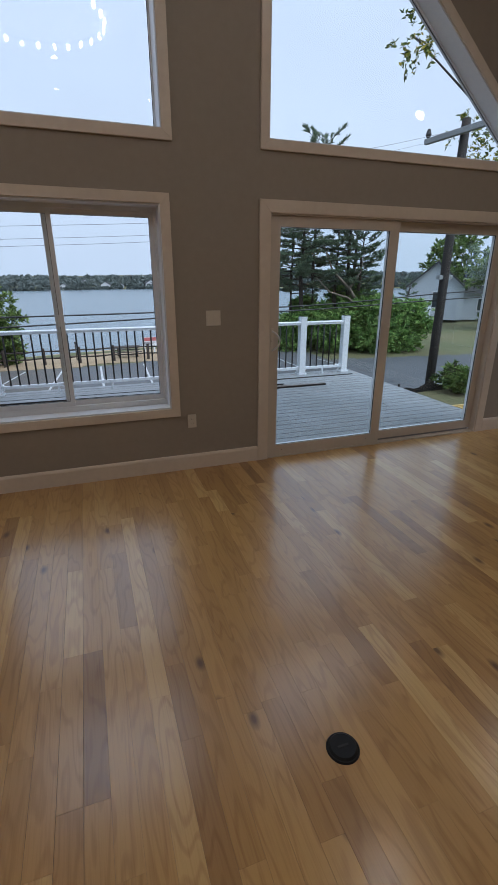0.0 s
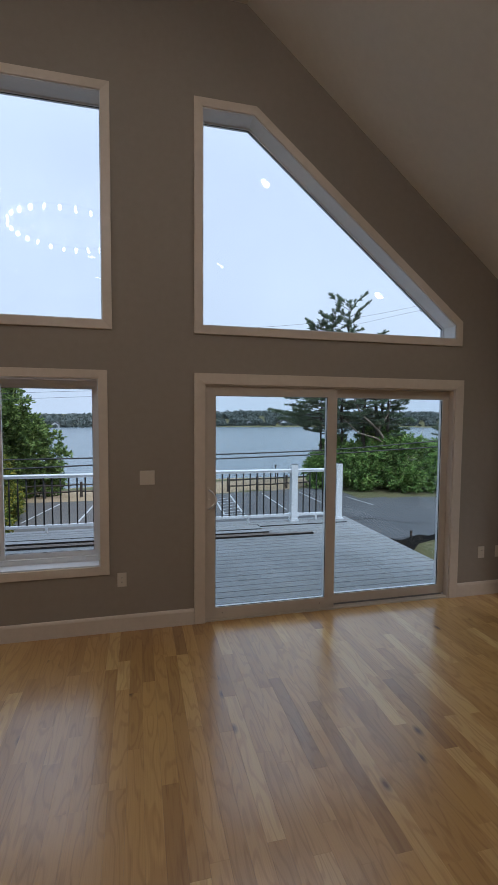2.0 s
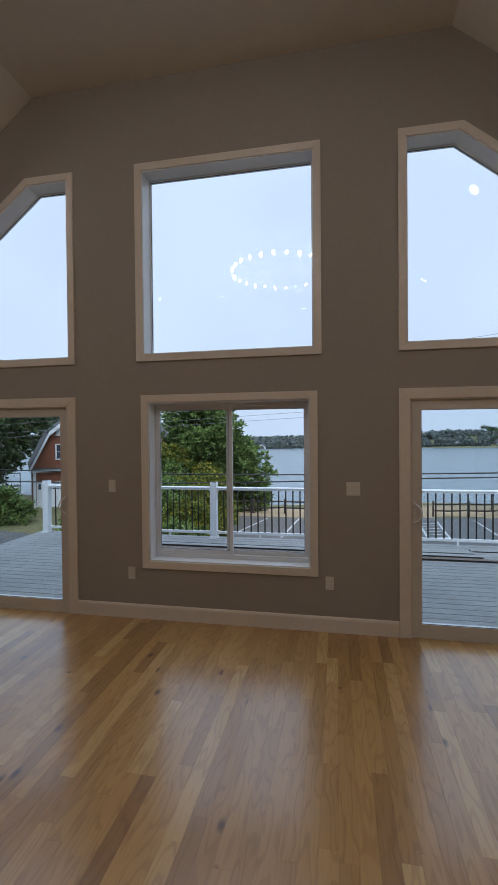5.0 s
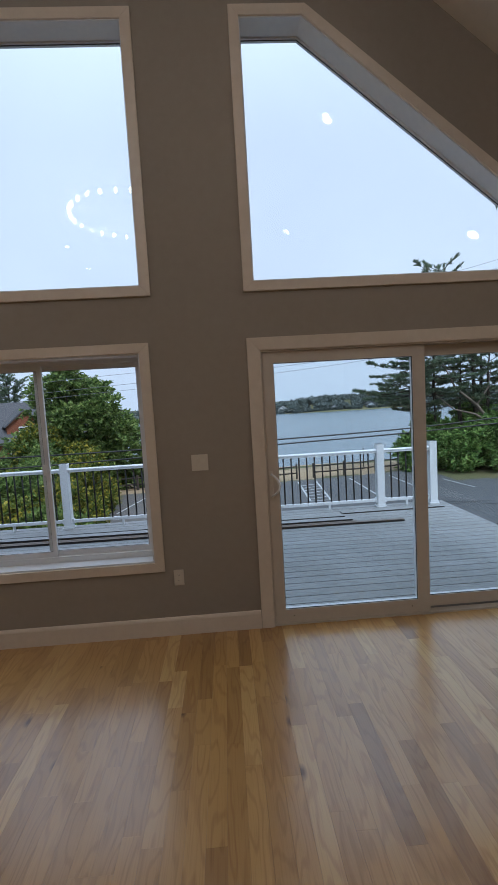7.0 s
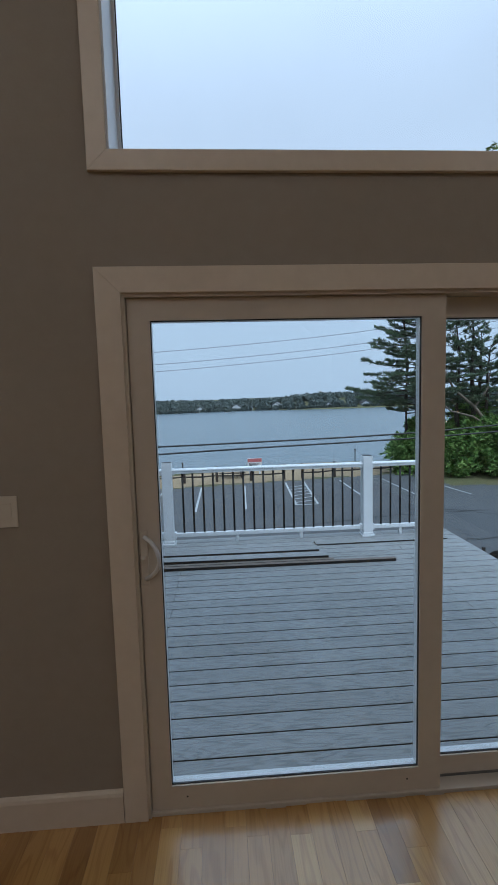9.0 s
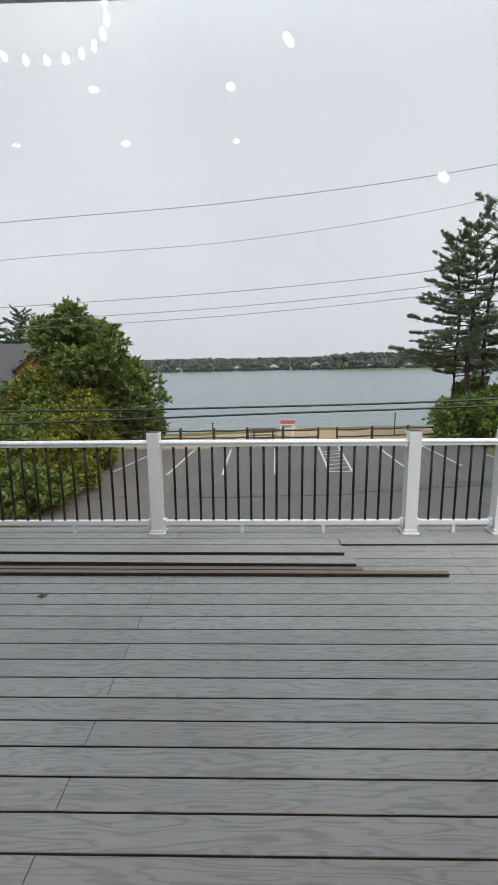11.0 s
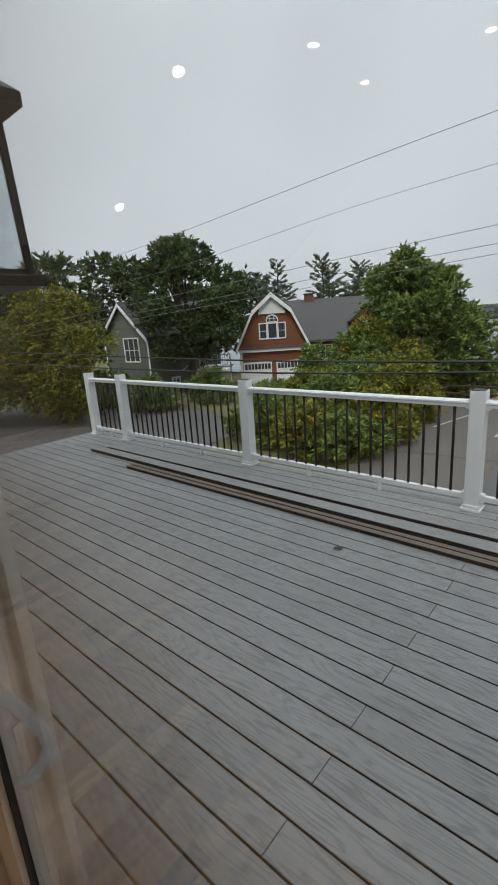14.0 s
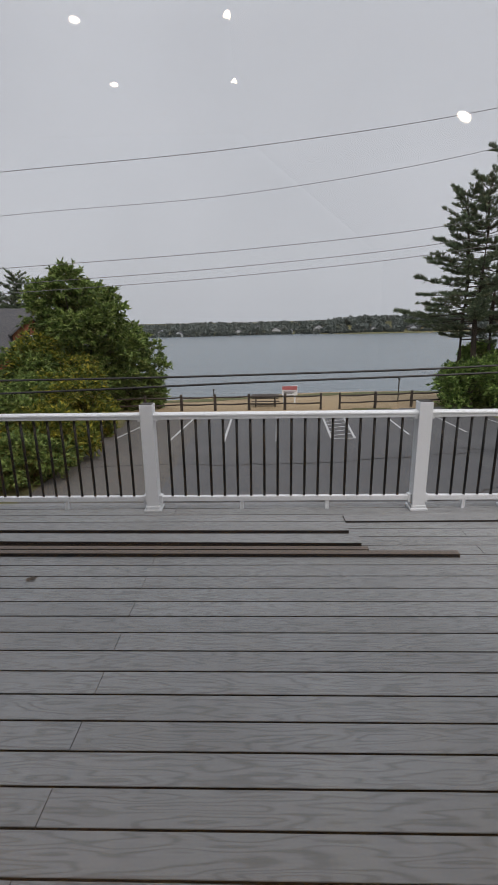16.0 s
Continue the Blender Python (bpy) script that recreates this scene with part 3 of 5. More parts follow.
# the lower sliding window
w = thing("window_4", "low two-pane sliding window with white frame", "window", kind="structure")
casing_parts(LOWWIN, w)
hole = offset(LOWWIN, -WCAS)
part("jamb", ring(hole, offset(hole, -0.012), -0.004, 0.125), M_VINYL, w, "white jamb lining")
fr = offset(hole, -0.004)
ix, iz0, iz1 = 0.727, 0.605, 2.012
part("window_frame", ring(fr, rect(-ix, ix, iz0, iz1), 0.1255, OUTER + 0.01), M_VINYL, w)
for x0, x1, y in ((-ix, 0.022, 0.132), (-0.042, ix, 0.158)):
    r = rect(x0, x1, iz0, iz1)
    inner = rect(x0 + 0.031, x1 - 0.031, iz0 + 0.040, iz1 - 0.033)
    sash = part("sash", ring(r, inner, y, y + 0.024), M_VINYL, w)
    part("gasket", ring(offset(inner, 0.001), offset(inner, -0.003), y + 0.004, y + 0.008), M_SLOT, sash)
    g = part("pane", prism(offset(inner, 0.003), y + 0.010, y + 0.014), M_GLASS, sash)
    g.visible_shadow = False
part("latch", box(-0.022, 0.002, 0.123, 0.132, 1.22, 1.30, 0.004), M_VINYL, w)


def sliding_door(sgn, name):
    """A two-panel sliding door; the inner panel hangs beside the room's middle."""
    d = thing(name, "white two-panel sliding glass door to the deck, shut", "sliding door", kind="structure")
    cas = rect(1.51, 4.09, 0.0, 2.12)
    inn = [(1.60, 0.0), (4.00, 0.0), (4.00, HEAD), (1.60, HEAD)]

    def m(bm):
        if sgn < 0:
            bmesh.ops.scale(bm, vec=(-1, 1, 1), verts=bm.verts)
        return bm
    for i, j in ((1, 2), (2, 3), (3, 0)):
        bm = prism([cas[i], cas[j], inn[j], inn[i]], -0.018, 0.0)
        bmesh.ops.bevel(bm, geom=[e for e in bm.edges if all(v.co.y < -0.017 for v in e.verts)], offset=0.0015, segments=1, affect="EDGES")
        part("casing", m(bm), M_TRIM, d)
    # casing set-back bead and jamb
    # indoor half tinted for warm room light, outdoor half plain white
    for nm, material, ya, yb in (("door_frame", M_SASH_WARM, -0.006, 0.06), ("outer_frame", M_VINYL, 0.06, 0.106)):
        jamb = bmesh.new()
        for x0, x1, z0, z1 in ((1.60, 1.611, 0, HEAD), (3.989, 4.0, 0, HEAD), (1.611, 3.989, HEAD - 0.012, HEAD)):
            box(x0, x1, ya, yb, z0, z1, bm=jamb)
        part(nm, m(jamb), material, d)
    trim = bmesh.new()
    for x0, x1, z0, z1 in ((1.52, 1.60, 0, HEAD + 0.08), (4.0, 4.08, 0, HEAD + 0.08), (1.60, 4.0, HEAD, HEAD + 0.08)):
        box(x0, x1, THICK, THICK + 0.006, z0, z1, bm=trim)
    part("outside_trim", m(trim), M_VINYL, d)
    part("threshold", m(box(1.60, 4.0, 0.004, 0.125, -0.02, 0.012, 0.003)), M_SASH_WARM, d)
    for y in (0.066, 0.082, 0.098):
        part("track", m(box(1.63, 3.97, y, y + 0.005, 0.012, 0.030)), M_ALU, d)
    # ribbed weather strip between the frame and the panel, outside the glass
    for x0, x1, ya, yb, material in ((1.611, 1.640, 0.088, 0.100, M_VINYL), (1.611, 1.626, 0.066, 0.080, M_VINYL)):
        part("weather_strip", m(box(x0, x1, ya, yb, 0.05, HEAD - 0.014, 0.002)), material, d)
    for x0, x1, y, inside, sl_, sr_ in ((1.614, 2.796, 0.012, True, 0.079, 0.092), (2.74, 3.988, 0.060, False, 0.066, 0.070)):
        lo, hi = (0.014 if inside else 0.031), HEAD - 0.014
        gr = rect(x0 + sl_, x1 - sr_, 0.114, hi - 0.078)
        pan = part("inner_panel" if inside else "outer_panel", m(ring(rect(x0, x1, lo, hi), gr, y, y + 0.042)), M_SASH_WARM, d)
        part("gasket", m(ring(gr, offset(gr, -0.003), y + 0.008, y + 0.016)), M_SLOT, pan)
        # added white liner: puts sky light on the panel's inner faces into colour
        part("lit_liner", m(ring(offset(gr, 0.002), offset(gr, -0.003), y + 0.0165, y + 0.046)), M_VINYL, pan, "white liner, sky light painted on the panel's inner faces")
        for gy in (0.012, 0.028):
            g = part("pane", m(prism(offset(gr, -0.004), y + gy, y + gy + 0.003)), M_GLASS, pan)
            g.visible_shadow = False
        if inside:
            for xs in (x0 + 0.14, x1 - 0.14):
                part("adjuster_hole", m(tube([(xs, y - 0.0008, 0.066), (xs, y + 0.004, 0.066)], 0.004, 8)), M_SLOT, pan)
            plate = part("handle_plate", m(box(x0 + 0.006, x0 + 0.034, y - 0.006, y, 0.955, 1.165, 0.003)), M_PLATE, pan)
            arc = [(x0 + 0.036 + 0.004 * k, y - 0.004 - 0.036 * math.sin(math.pi * k / 10), 0.977 + 0.0165 * k) for k in range(11)]
            arc = [(x0 + 0.020 + 0.058 * math.sin(math.pi * k / 10) ** 0.7, yy, zz) for k, (_, yy, zz) in enumerate(arc)]
            part("handle", m(tube(arc, 0.008, 10)), M_VINYL, plate, "white D-shaped pull handle", smooth=True)
            part("thumb_latch", m(tube([(x0 + 0.018, y - 0.004, 1.060), (x0 + 0.018, y - 0.026, 1.068)], [0.006, 0.008], 10)), M_PLATE, plate)
    return d


sliding_door(1, "door_1")
sliding_door(-1, "door_2")

# side window, double hung
y0, y1, z0, z1 = WIN_R
w = thing("window_5", "white double-hung window in the side wall", "window", pose(HALF, 0, 0, 0, 0, -90), kind="structure")
# local x runs towards -y of the room
po = rect(-y1 - WCAS, -y0 + WCAS, z0 - WCAS, z1 + WCAS)
casing_parts(po, w)
hole = rect(-y1, -y0, z0, z1)
part("jamb", ring(hole, offset(hole, -0.018), -0.004, 0.12), M_VINYL, w)
fr = offset(hole, -0.018)
part("window_frame", ring(fr, offset(fr, -0.03), 0.09, 0.17), M_VINYL, w)
mid = (z0 + z1) / 2
for a, b, y in ((z0 + 0.048, mid + 0.02, 0.10), (mid - 0.02, z1 - 0.048, 0.13)):
    r = rect(-y1 + 0.048, -y0 - 0.048, a, b)
    sash = part("sash", ring(r, offset(r, -0.04), y, y + 0.028), M_VINYL, w)
    g = part("pane", prism(offset(r, -0.036), y + 0.012, y + 0.016), M_GLASS, sash)
    g.visible_shadow = False


# plates on the wall
def wall_plate(x, z, wide, rockers, outlet, label):
    t = thing("outlet" if outlet else "light_switch", label, "outlet" if outlet else "switch", pose(x, 0, z), group="wall plates")
    part("plate", box(-wide / 2, wide / 2, -0.006, -0.0005, -0.058, 0.058, 0.003), M_PLATE, t)
    if outlet:
        part("face", box(-0.017, 0.017, -0.0085, -0.006, -0.034, 0.034, 0.001), M_PLATE, t)
        for zz in (-0.02, 0.018):
            for dx in (-0.006, 0.005):
                part("slot", box(dx, dx + 0.002, -0.0092, -0.0085, zz - 0.004, zz + 0.005), M_SLOT, t)
    else:
        for k in range(rockers):
            cx = (k - (rockers - 1) / 2) * 0.046
            bm = box(cx - 0.016, cx + 0.016, -0.011, -0.006, -0.033, 0.033, 0.001)
            for v in bm.verts:
                if v.co.z < 0 and v.co.y < -0.009:
                    v.co.y += 0.003
            part("rocker", bm, M_PLATE, t)
    return t


wall_plate(1.128, 1.262, 0.118, 2, False, "pale double rocker switch on the taupe wall")
wall_plate(-1.135, 1.262, 0.072, 1, False, "pale single rocker switch on the taupe wall")
wall_plate(0.922, 0.43, 0.072, 0, True, "pale duplex outlet above the baseboard")
wall_plate(-0.942, 0.43, 0.072, 0, True, "pale duplex outlet above the baseboard")
wall_plate(4.365, 0.43, 0.072, 0, True, "pale duplex outlet above the baseboard")
wall_plate(4.565, 0.43, 0.072, 0, True, "pale duplex outlet above the baseboard")

# floor vent and floor socket
v = thing("floor_vent", "brown metal floor register beside the wall", "vent", pose(4.70, -0.92, 0.0))
part("frame", ring(rect(-0.055, 0.055, -0.15, 0.15), rect(-0.04, 0.04, -0.135, 0.135), 0, 0.004), M_BROWN, v).matrix_basis = pose(0, 0, 0.005, 90)
part("well", box(-0.04, 0.04, -0.135, 0.135, 0.0006, 0.002), M_SLOT, v)
for k in range(9):
    part("slat", box(-0.04, 0.04, -0.13 + k * 0.03, -0.118 + k * 0.03, 0.002, 0.005), M_BROWN, v)
p = thing("floor_socket", "round black floor socket cap on the oak floor", "floor socket", pose(0.872, -2.627, 0.0))
bm = bmesh.new()
bmesh.ops.create_cone(bm, cap_ends=True, segments=40, radius1=0.060, radius2=0.056, depth=0.006, matrix=Matrix.Translation((0, 0, 0.003)))
part("flange", bm, M_BLACK, p, smooth=False)
bm = bmesh.new()
bmesh.ops.create_cone(bm, cap_ends=True, segments=40, radius1=0.052, radius2=0.045, depth=0.007, matrix=Matrix.Translation((0, 0, 0.0095)))
part("lid", bm, M_BLACK, p)
part("finger_slot", box(-0.02, 0.02, -0.004, 0.004, 0.013, 0.0145), M_SLOT, p)


# recessed lights
def downlight(x, y, z, tilt):
    t = thing("recessed_light", "small round recessed ceiling light, lit", "ceiling light", pose(x, y, z, 0, tilt, 0), group="recessed lights")
    bm = tube([(0, 0, 0.0), (0, 0, -0.006)], [0.062, 0.058], 24)
    part("trim_ring", bm, M_CEIL, t)
    part("lens", tube([(0, 0, -0.0061), (0, 0, -0.009)], [0.025, 0.023], 24), M_DOWN, t, "glowing lens")
    lamp = new("downlight_lamp", bpy.data.lights.new("downlight_lamp", "AREA"))
    lamp.data.shape, lamp.data.size, lamp.data.energy, lamp.data.color, lamp.data.spread = "DISK", 0.12, 2.0, LAMP, radians(150)
    lamp.matrix_world = pose(x, y, z, 0, tilt, 0) @ Matrix.Translation((0, 0, -0.02))


for gx in (-1.68, 0.135, 1.94):
    for gy in (-6.1, -7.6):
        downlight(gx, gy, RIDGE, 0)
tilt = math.degrees(math.atan(sl))
for gy in (-1.3, -4.4):
    for sgn in (1, -1):
        for gx in (2.58, 4.12):
            downlight(sgn * gx, gy, RIDGE - (gx - FLAT) * sl, sgn * tilt)

# ring chandelier
ch = thing("chandelier", "thin ring chandelier with small lit bulbs under the ceiling", "chandelier", pose(-0.05, -4.2, 4.89))
bm = bmesh.new()
pts = [(0.92 * math.cos(2 * math.pi * k / 48), 0.92 * math.sin(2 * math.pi * k / 48), 0) for k in range(49)]
part("ring", tube(pts, 0.012, 8, cap=False), M_BLACK, ch, smooth=True)
part("canopy", tube([(0, 0, 0.19), (0, 0, 0.165)], [0.07, 0.065], 24), M_BLACK, ch)
for k in range(3):
    a = 2 * math.pi * k / 3
    part("cable", tube([(0.03 * math.cos(a), 0.03 * math.sin(a), 0.165), (0.92 * math.cos(a), 0.92 * math.sin(a), 0.0)], 0.003, 6), M_BLACK, ch)
for k in range(26):
    a = 2 * math.pi * (k + 0.5) / 26
    x, y = 0.92 * math.cos(a), 0.92 * math.sin(a)
    part("bulb", tube([(x, y, -0.012), (x, y, -0.03), (x, y, -0.085)], [0.012, 0.022, 0.018], 10), M_BULB, ch)

# ---- deck ----
DZ, DX0, DX1, DFRONT, PITCH = -0.08, -4.66, 4.76, 3.80, 0.146
RAILY = 3.72
deck = thing("deck", "grey composite board deck outside the doors", "deck", kind="structure")
frame_bm = bmesh.new()
for k in range(24):
    x = DX0 + 0.06 + k * 0.4
    box(x, x + 0.04, THICK, DFRONT - 0.05, DZ - 0.27, DZ - 0.027, bm=frame_bm)
box(DX0 + 0.02, DX1 - 0.02, DFRONT - 0.05, DFRONT - 0.01, DZ - 0.29, DZ - 0.026, bm=frame_bm)
box(DX0 + 0.02, DX0 + 0.06, THICK, DFRONT - 0.05, DZ - 0.29, DZ - 0.026, bm=frame_bm)
box(DX1 - 0.06, DX1 - 0.02, THICK, DFRONT - 0.05, DZ - 0.29, DZ - 0.026, bm=frame_bm)
# joists near-black, so shade between the boards is part of their colour
part("joists", frame_bm, M_JOIST, deck)
for x in (-4.4, -2.0, 0.5, 2.6, 4.4):
    part("support_post", box(x, x + 0.14, 3.3, 3.44, -3.72, DZ - 0.29, 0.005), M_JOIST, deck)

POSTS = [-4.47, -3.60, -1.16, 1.275, 3.705, 4.55]


def rail_post(x):
    t = thing("rail_post", "white vinyl sleeved railing post on the deck", "railing post", pose(x, RAILY, DZ), group="deck railing posts")
    part("sleeve", box(-0.0575, 0.0575, -0.0575, 0.0575, 0.0, 0.995, 0.004), M_RAIL, t)
    bm = box(-0.08, 0.08, -0.08, 0.08, 0.0, 0.02, 0.004)
    part("base_skirt", bm, M_RAIL, t)
    bm = box(-0.066, 0.066, -0.066, 0.066, 0.018, 0.05, 0.01)
    part("skirt_collar", bm, M_RAIL, t)
    part("top_opening", box(-0.05, 0.05, -0.05, 0.05, 0.9955, 1.0), M_SLOT, t, "dark open post top without a cap")
    return t


for x in POSTS:
    rail_post(x)


def railing(xa, xb):
    a, b = xa + 0.058, xb - 0.058
    t = thing("railing", "white railing panel with black round balusters", "railing", pose(0, RAILY, DZ), group="deck railing panels")
    bm = prism([(-0.035, 0.862), (0.035, 0.862), (0.038, 0.885), (0.044, 0.893), (0.044, 0.905), (0.03, 0.916), (-0.03, 0.916), (-0.044, 0.905), (-0.044, 0.893), (-0.038, 0.885)], a, b)
    bmesh.ops.rotate(bm, verts=bm.verts, cent=(0, 0, 0), matrix=Matrix.Rotation(radians(-90), 3, "Z"))
    part("top_rail", bm, M_RAIL, t)
    part("bottom_rail", box(a, b, -0.024, 0.024, 0.085, 0.13, 0.004), M_RAIL, t)
    n = max(2, round((b - a) / 0.119))
    for k in range(1, n):
        x = a + (b - a) * k / n
        part("baluster", tube([(x, 0, 0.128), (x, 0, 0.865)], 0.012, 8), M_BLACK, t, smooth=True)
    for f in ((0.33, 0.67) if b - a > 1.5 else (0.5,)):
        x = a + (b - a) * f
        part("foot_block", box(x - 0.016, x + 0.016, -0.016, 0.016, 0.0, 0.086, 0.002), M_RAIL, t)
    for x, s in ((a, 1), (b, -1)):
        for z in (0.07, 0.845):
            part("bracket", box(min(x, x + s * 0.03), max(x, x + s * 0.03), -0.032, 0.032, z, z + 0.075, 0.004), M_RAIL, t)
    return t


for i in range(len(POSTS) - 1):
    railing(POSTS[i], POSTS[i + 1])


# loose boards lying on the deck
def loose_board(x0, x1, ya, yb, z, wide, material, label, thick=0.024):
    ang = math.degrees(math.atan2(yb - ya, x1 - x0))
    t = thing("loose_board", label, "board", pose(x0, ya, z, 0, 0, ang), group="loose boards on the deck")
    ln = math.hypot(x1 - x0, yb - ya)
    part("top_face", box(0, ln, 0, wide, thick - 0.003, thick), material, t)
    part("core", box(0.001, ln - 0.001, 0.001, wide - 0.001, 0, thick - 0.003), M_CORE_GAP, t, "dark unfinished core")
    return t


loose_board(-3.44, 2.99, 3.255, 3.195, DZ, 0.137, M_DECK, "grey composite board lying loose on the deck", 0.03)
loose_board(-3.56, 3.04, 3.055, 2.955, DZ, 0.137, M_DECK, "grey composite board lying loose on the deck", 0.042)
loose_board(-2.42, 3.08, 2.930, 2.882, DZ, 0.048, M_BROWN, "brown edge strip lying loose on the deck", 0.026)
loose_board(-2.40, 3.72, 2.852, 2.802, DZ, 0.052, M_BROWN, "brown edge strip lying loose on the deck", 0.030)
loose_board(3.00, 4.58, 3.40, 3.41, DZ, 0.137, M_DECK, "short grey composite board lying loose on the deck", 0.018)

# dead leaf on the boards
lf = bmesh.new()
rows = [(0.0, 0.0), (0.015, 0.016), (0.035, 0.012), (0.05, 0.02), (0.075, 0.0)]
up = [lf.verts.new((x, y, 0.012 + 0.006 * math.sin(40 * x))) for x, y in rows]
dn = [lf.verts.new((x, -y * 1.1 - 0.001, 0.010)) for x, y in rows]
for i in range(4):
    lf.faces.new((up[i], up[i + 1], dn[i + 1], dn[i]))
bmesh.ops.solidify(lf, geom=lf.faces[:], thickness=0.002)
lo = part("fallen_leaf", lf, M_BROWN)
lo.matrix_world = pose(0.67, 2.49, DZ, 0, 0, 30)
tagged(lo, "small curled brown leaf on the deck boards", "leaf")

# wall lantern outside
la = thing("wall_lantern", "black metal wall lantern with clear glass", "wall lamp", pose(1.118, 0.315, 1.658) @ Matrix.Diagonal((1.0, 1.0, 1.02, 1.0)))
part("wall_plate", box(-0.06, 0.06, -0.125, -0.108, 0.05, 0.33, 0.004), M_BLACK, la)
part("bracket", tube([(0, -0.11, 0.30), (0, -0.09, 0.40), (0, 0, 0.45)], 0.01, 8), M_BLACK, la)
part("base", box(-0.105, 0.105, -0.105, 0.105, 0.0, 0.022, 0.003), M_BLACK, la)
for sx in (-1, 1):
    for sy in (-1, 1):
        part("corner_bar", tube([(sx * 0.082, sy * 0.082, 0.02), (sx * 0.074, sy * 0.074, 0.33)], 0.009, 4), M_BLACK, la)
for k in range(4):
    bm = box(-0.076, 0.076, 0.076, 0.079, 0.03, 0.325)
    g = part("pane", bm, M_GLASS, la)
    g.matrix_basis = pose(0, 0, 0, 0, 0, 90 * k)
    g.visible_shadow = False
for k in range(4):
    part("lower_bar", box(-0.085, 0.085, 0.074, 0.086, 0.022, 0.034), M_BLACK, la).matrix_basis = pose(0, 0, 0, 0, 0, 90 * k)
bm = bmesh.new()
prof = [(0.112, 0.325), (0.112, 0.35), (0.075, 0.38), (0.05, 0.42), (0.0, 0.45)]
prev = None
for r, z in prof[:-1]:
    row = [bm.verts.new((sx * r, sy * r, z)) for sx, sy in ((-1, -1), (1, -1), (1, 1), (-1, 1))]
    if prev:
        for k in range(4):
            bm.faces.new((prev[k], prev[(k + 1) % 4], row[(k + 1) % 4], row[k]))
    else:
        bm.faces.new(row)
    prev = row
bm.faces.new(prev)
part("cap", bm, M_BLACK, la)
part("finial", tube([(0, 0, 0.42), (0, 0, 0.46)], [0.012, 0.006], 8), M_BLACK, la)
part("candle", tube([(0, 0, 0.022), (0, 0, 0.13)], 0.012, 10), M_RAIL, la)
part("lamp_bulb", tube([(0, 0, 0.13), (0, 0, 0.15), (0, 0, 0.19)], [0.008, 0.014, 0.004], 10), M_BULBW, la)

# ---- outdoors ----
LOT, LAKE = -3.7, -5.0


def smooth(a, b, t):
    t = min(1.0, max(0.0, (t - a) / (b - a)))
    return t * t * (3 - 2 * t)


def shore(x):
    return 41.5 + 0.09 * x + 1.2 * math.sin(x * 0.11) + max(0, x - 24) * 0.9 + max(0, -x - 7) * 0.3


def far_shore(x):
    return 240 + 0.00006 * x * x + 10 * math.sin(x * 0.02) + 6 * math.sin(x * 0.057 + 1)


def ground_z(x, y):
    z = LOT + 0.12 * noise.noise((x * 0.07, y * 0.07, 0))  * smooth(6, 20, abs(x) + abs(y) * 0.3)
    z += 0.6 * smooth(34, 60, x) - 0.2 * smooth(-18, -40, x)
    z += 2.45 * smooth(5.0, 6.4, x) * smooth(8.4, 6.0, y) * smooth(16, 12, x)
    s = shore(x)
    z -= (LOT - LAKE + 0.05) * smooth(s - 15, s + 0.5, y)
    z -= 2.5 * smooth(s, s + 25, y)
    f = far_shore(x)
    z += 2.5 * smooth(f - 25, f, y) + 2.6 * smooth(f - 2, f + 30, y) * (1 + 0.9 * smooth(30, 75, x) - 0.4 * smooth(-20, -120, x)) + 2.0 * smooth(f + 20, f + 160, y)
    return z


def sheet(name, xs, ys, material, lift=0.0, keep=None):
    verts, quads, index = [], [], {}
    for j, y in enumerate(ys):
        for i, x in enumerate(xs):
            index[i, j] = len(verts)
            verts.append((x, y, ground_z(x, y) + lift))
    for j in range(len(ys) - 1):
        for i in range(len(xs) - 1):
            if keep is None or keep((xs[i] + xs[i + 1]) / 2, (ys[j] + ys[j + 1]) / 2):
                quads.append((index[i, j], index[i + 1, j], index[i + 1, j + 1], index[i, j + 1]))
    ob = np_mesh(name, verts, quads, material)
    ob.data.polygons.foreach_set("use_smooth", [True] * len(ob.data.polygons))
    return ob


def span(*stops):
    out = []
    for a, b, step in stops:
        n = max(1, round((b - a) / step))
        out += [a + (b - a) * k / n for k in range(n)]
    return out + [stops[-1][1]]


gx = span((-1500, -300, 150), (-300, -60, 20), (-60, 60, 2.5), (60, 300, 20), (300, 1500, 150))
gy = span((-600, -60, 90), (-60, 0, 10), (0, 60, 2.0), (60, 220, 16), (220, 300, 5), (300, 700, 50), (700, 3000, 500))
tagged(sheet("ground", gx, gy, M_GRASS), "rough grass and earth reaching to the far shore", "ground", kind="structure")


def on_lot(x, y):
    front = 25.4 + 0.16 * max(0, x + 2) - 0.05 * max(0, x - 14) ** 1.6
    if x > 15:
        front = min(front, 23.5 - 0.12 * (x - 15))
    left = -4.6 if y > 11.6 else -60
    if y <= 11.6:
        return y > 4.2 and x > -36 and not (4.9 < x < 17 and y < 8.7)
    if -34 < x < -12 and y < 17.2 + 0.22 * (-9.5 - x):
        return True
    return left < x < 70 and y < front


fine_x, fine_y = span((-40, 46, 0.4), (46, 70, 2)), span((4.2, 30, 0.3))
tagged(sheet("road", fine_x, fine_y, M_ASPH, 0.035, on_lot), "weathered dark asphalt parking lot", "road", kind="structure")
tagged(sheet("pavement", span((-5.4, -0.2, 0.2)), span((10.8, 25.6, 0.3)), M_ASPH2, 0.042, lambda x, y: -5.2 + 0.3 * noise.noise((0, y * 0.5, 2)) < x < -1.0 + 0.15 * noise.noise((0, y * 0.9, 5))), "pale old asphalt drive beside the shrubs", "pavement", kind="structure")


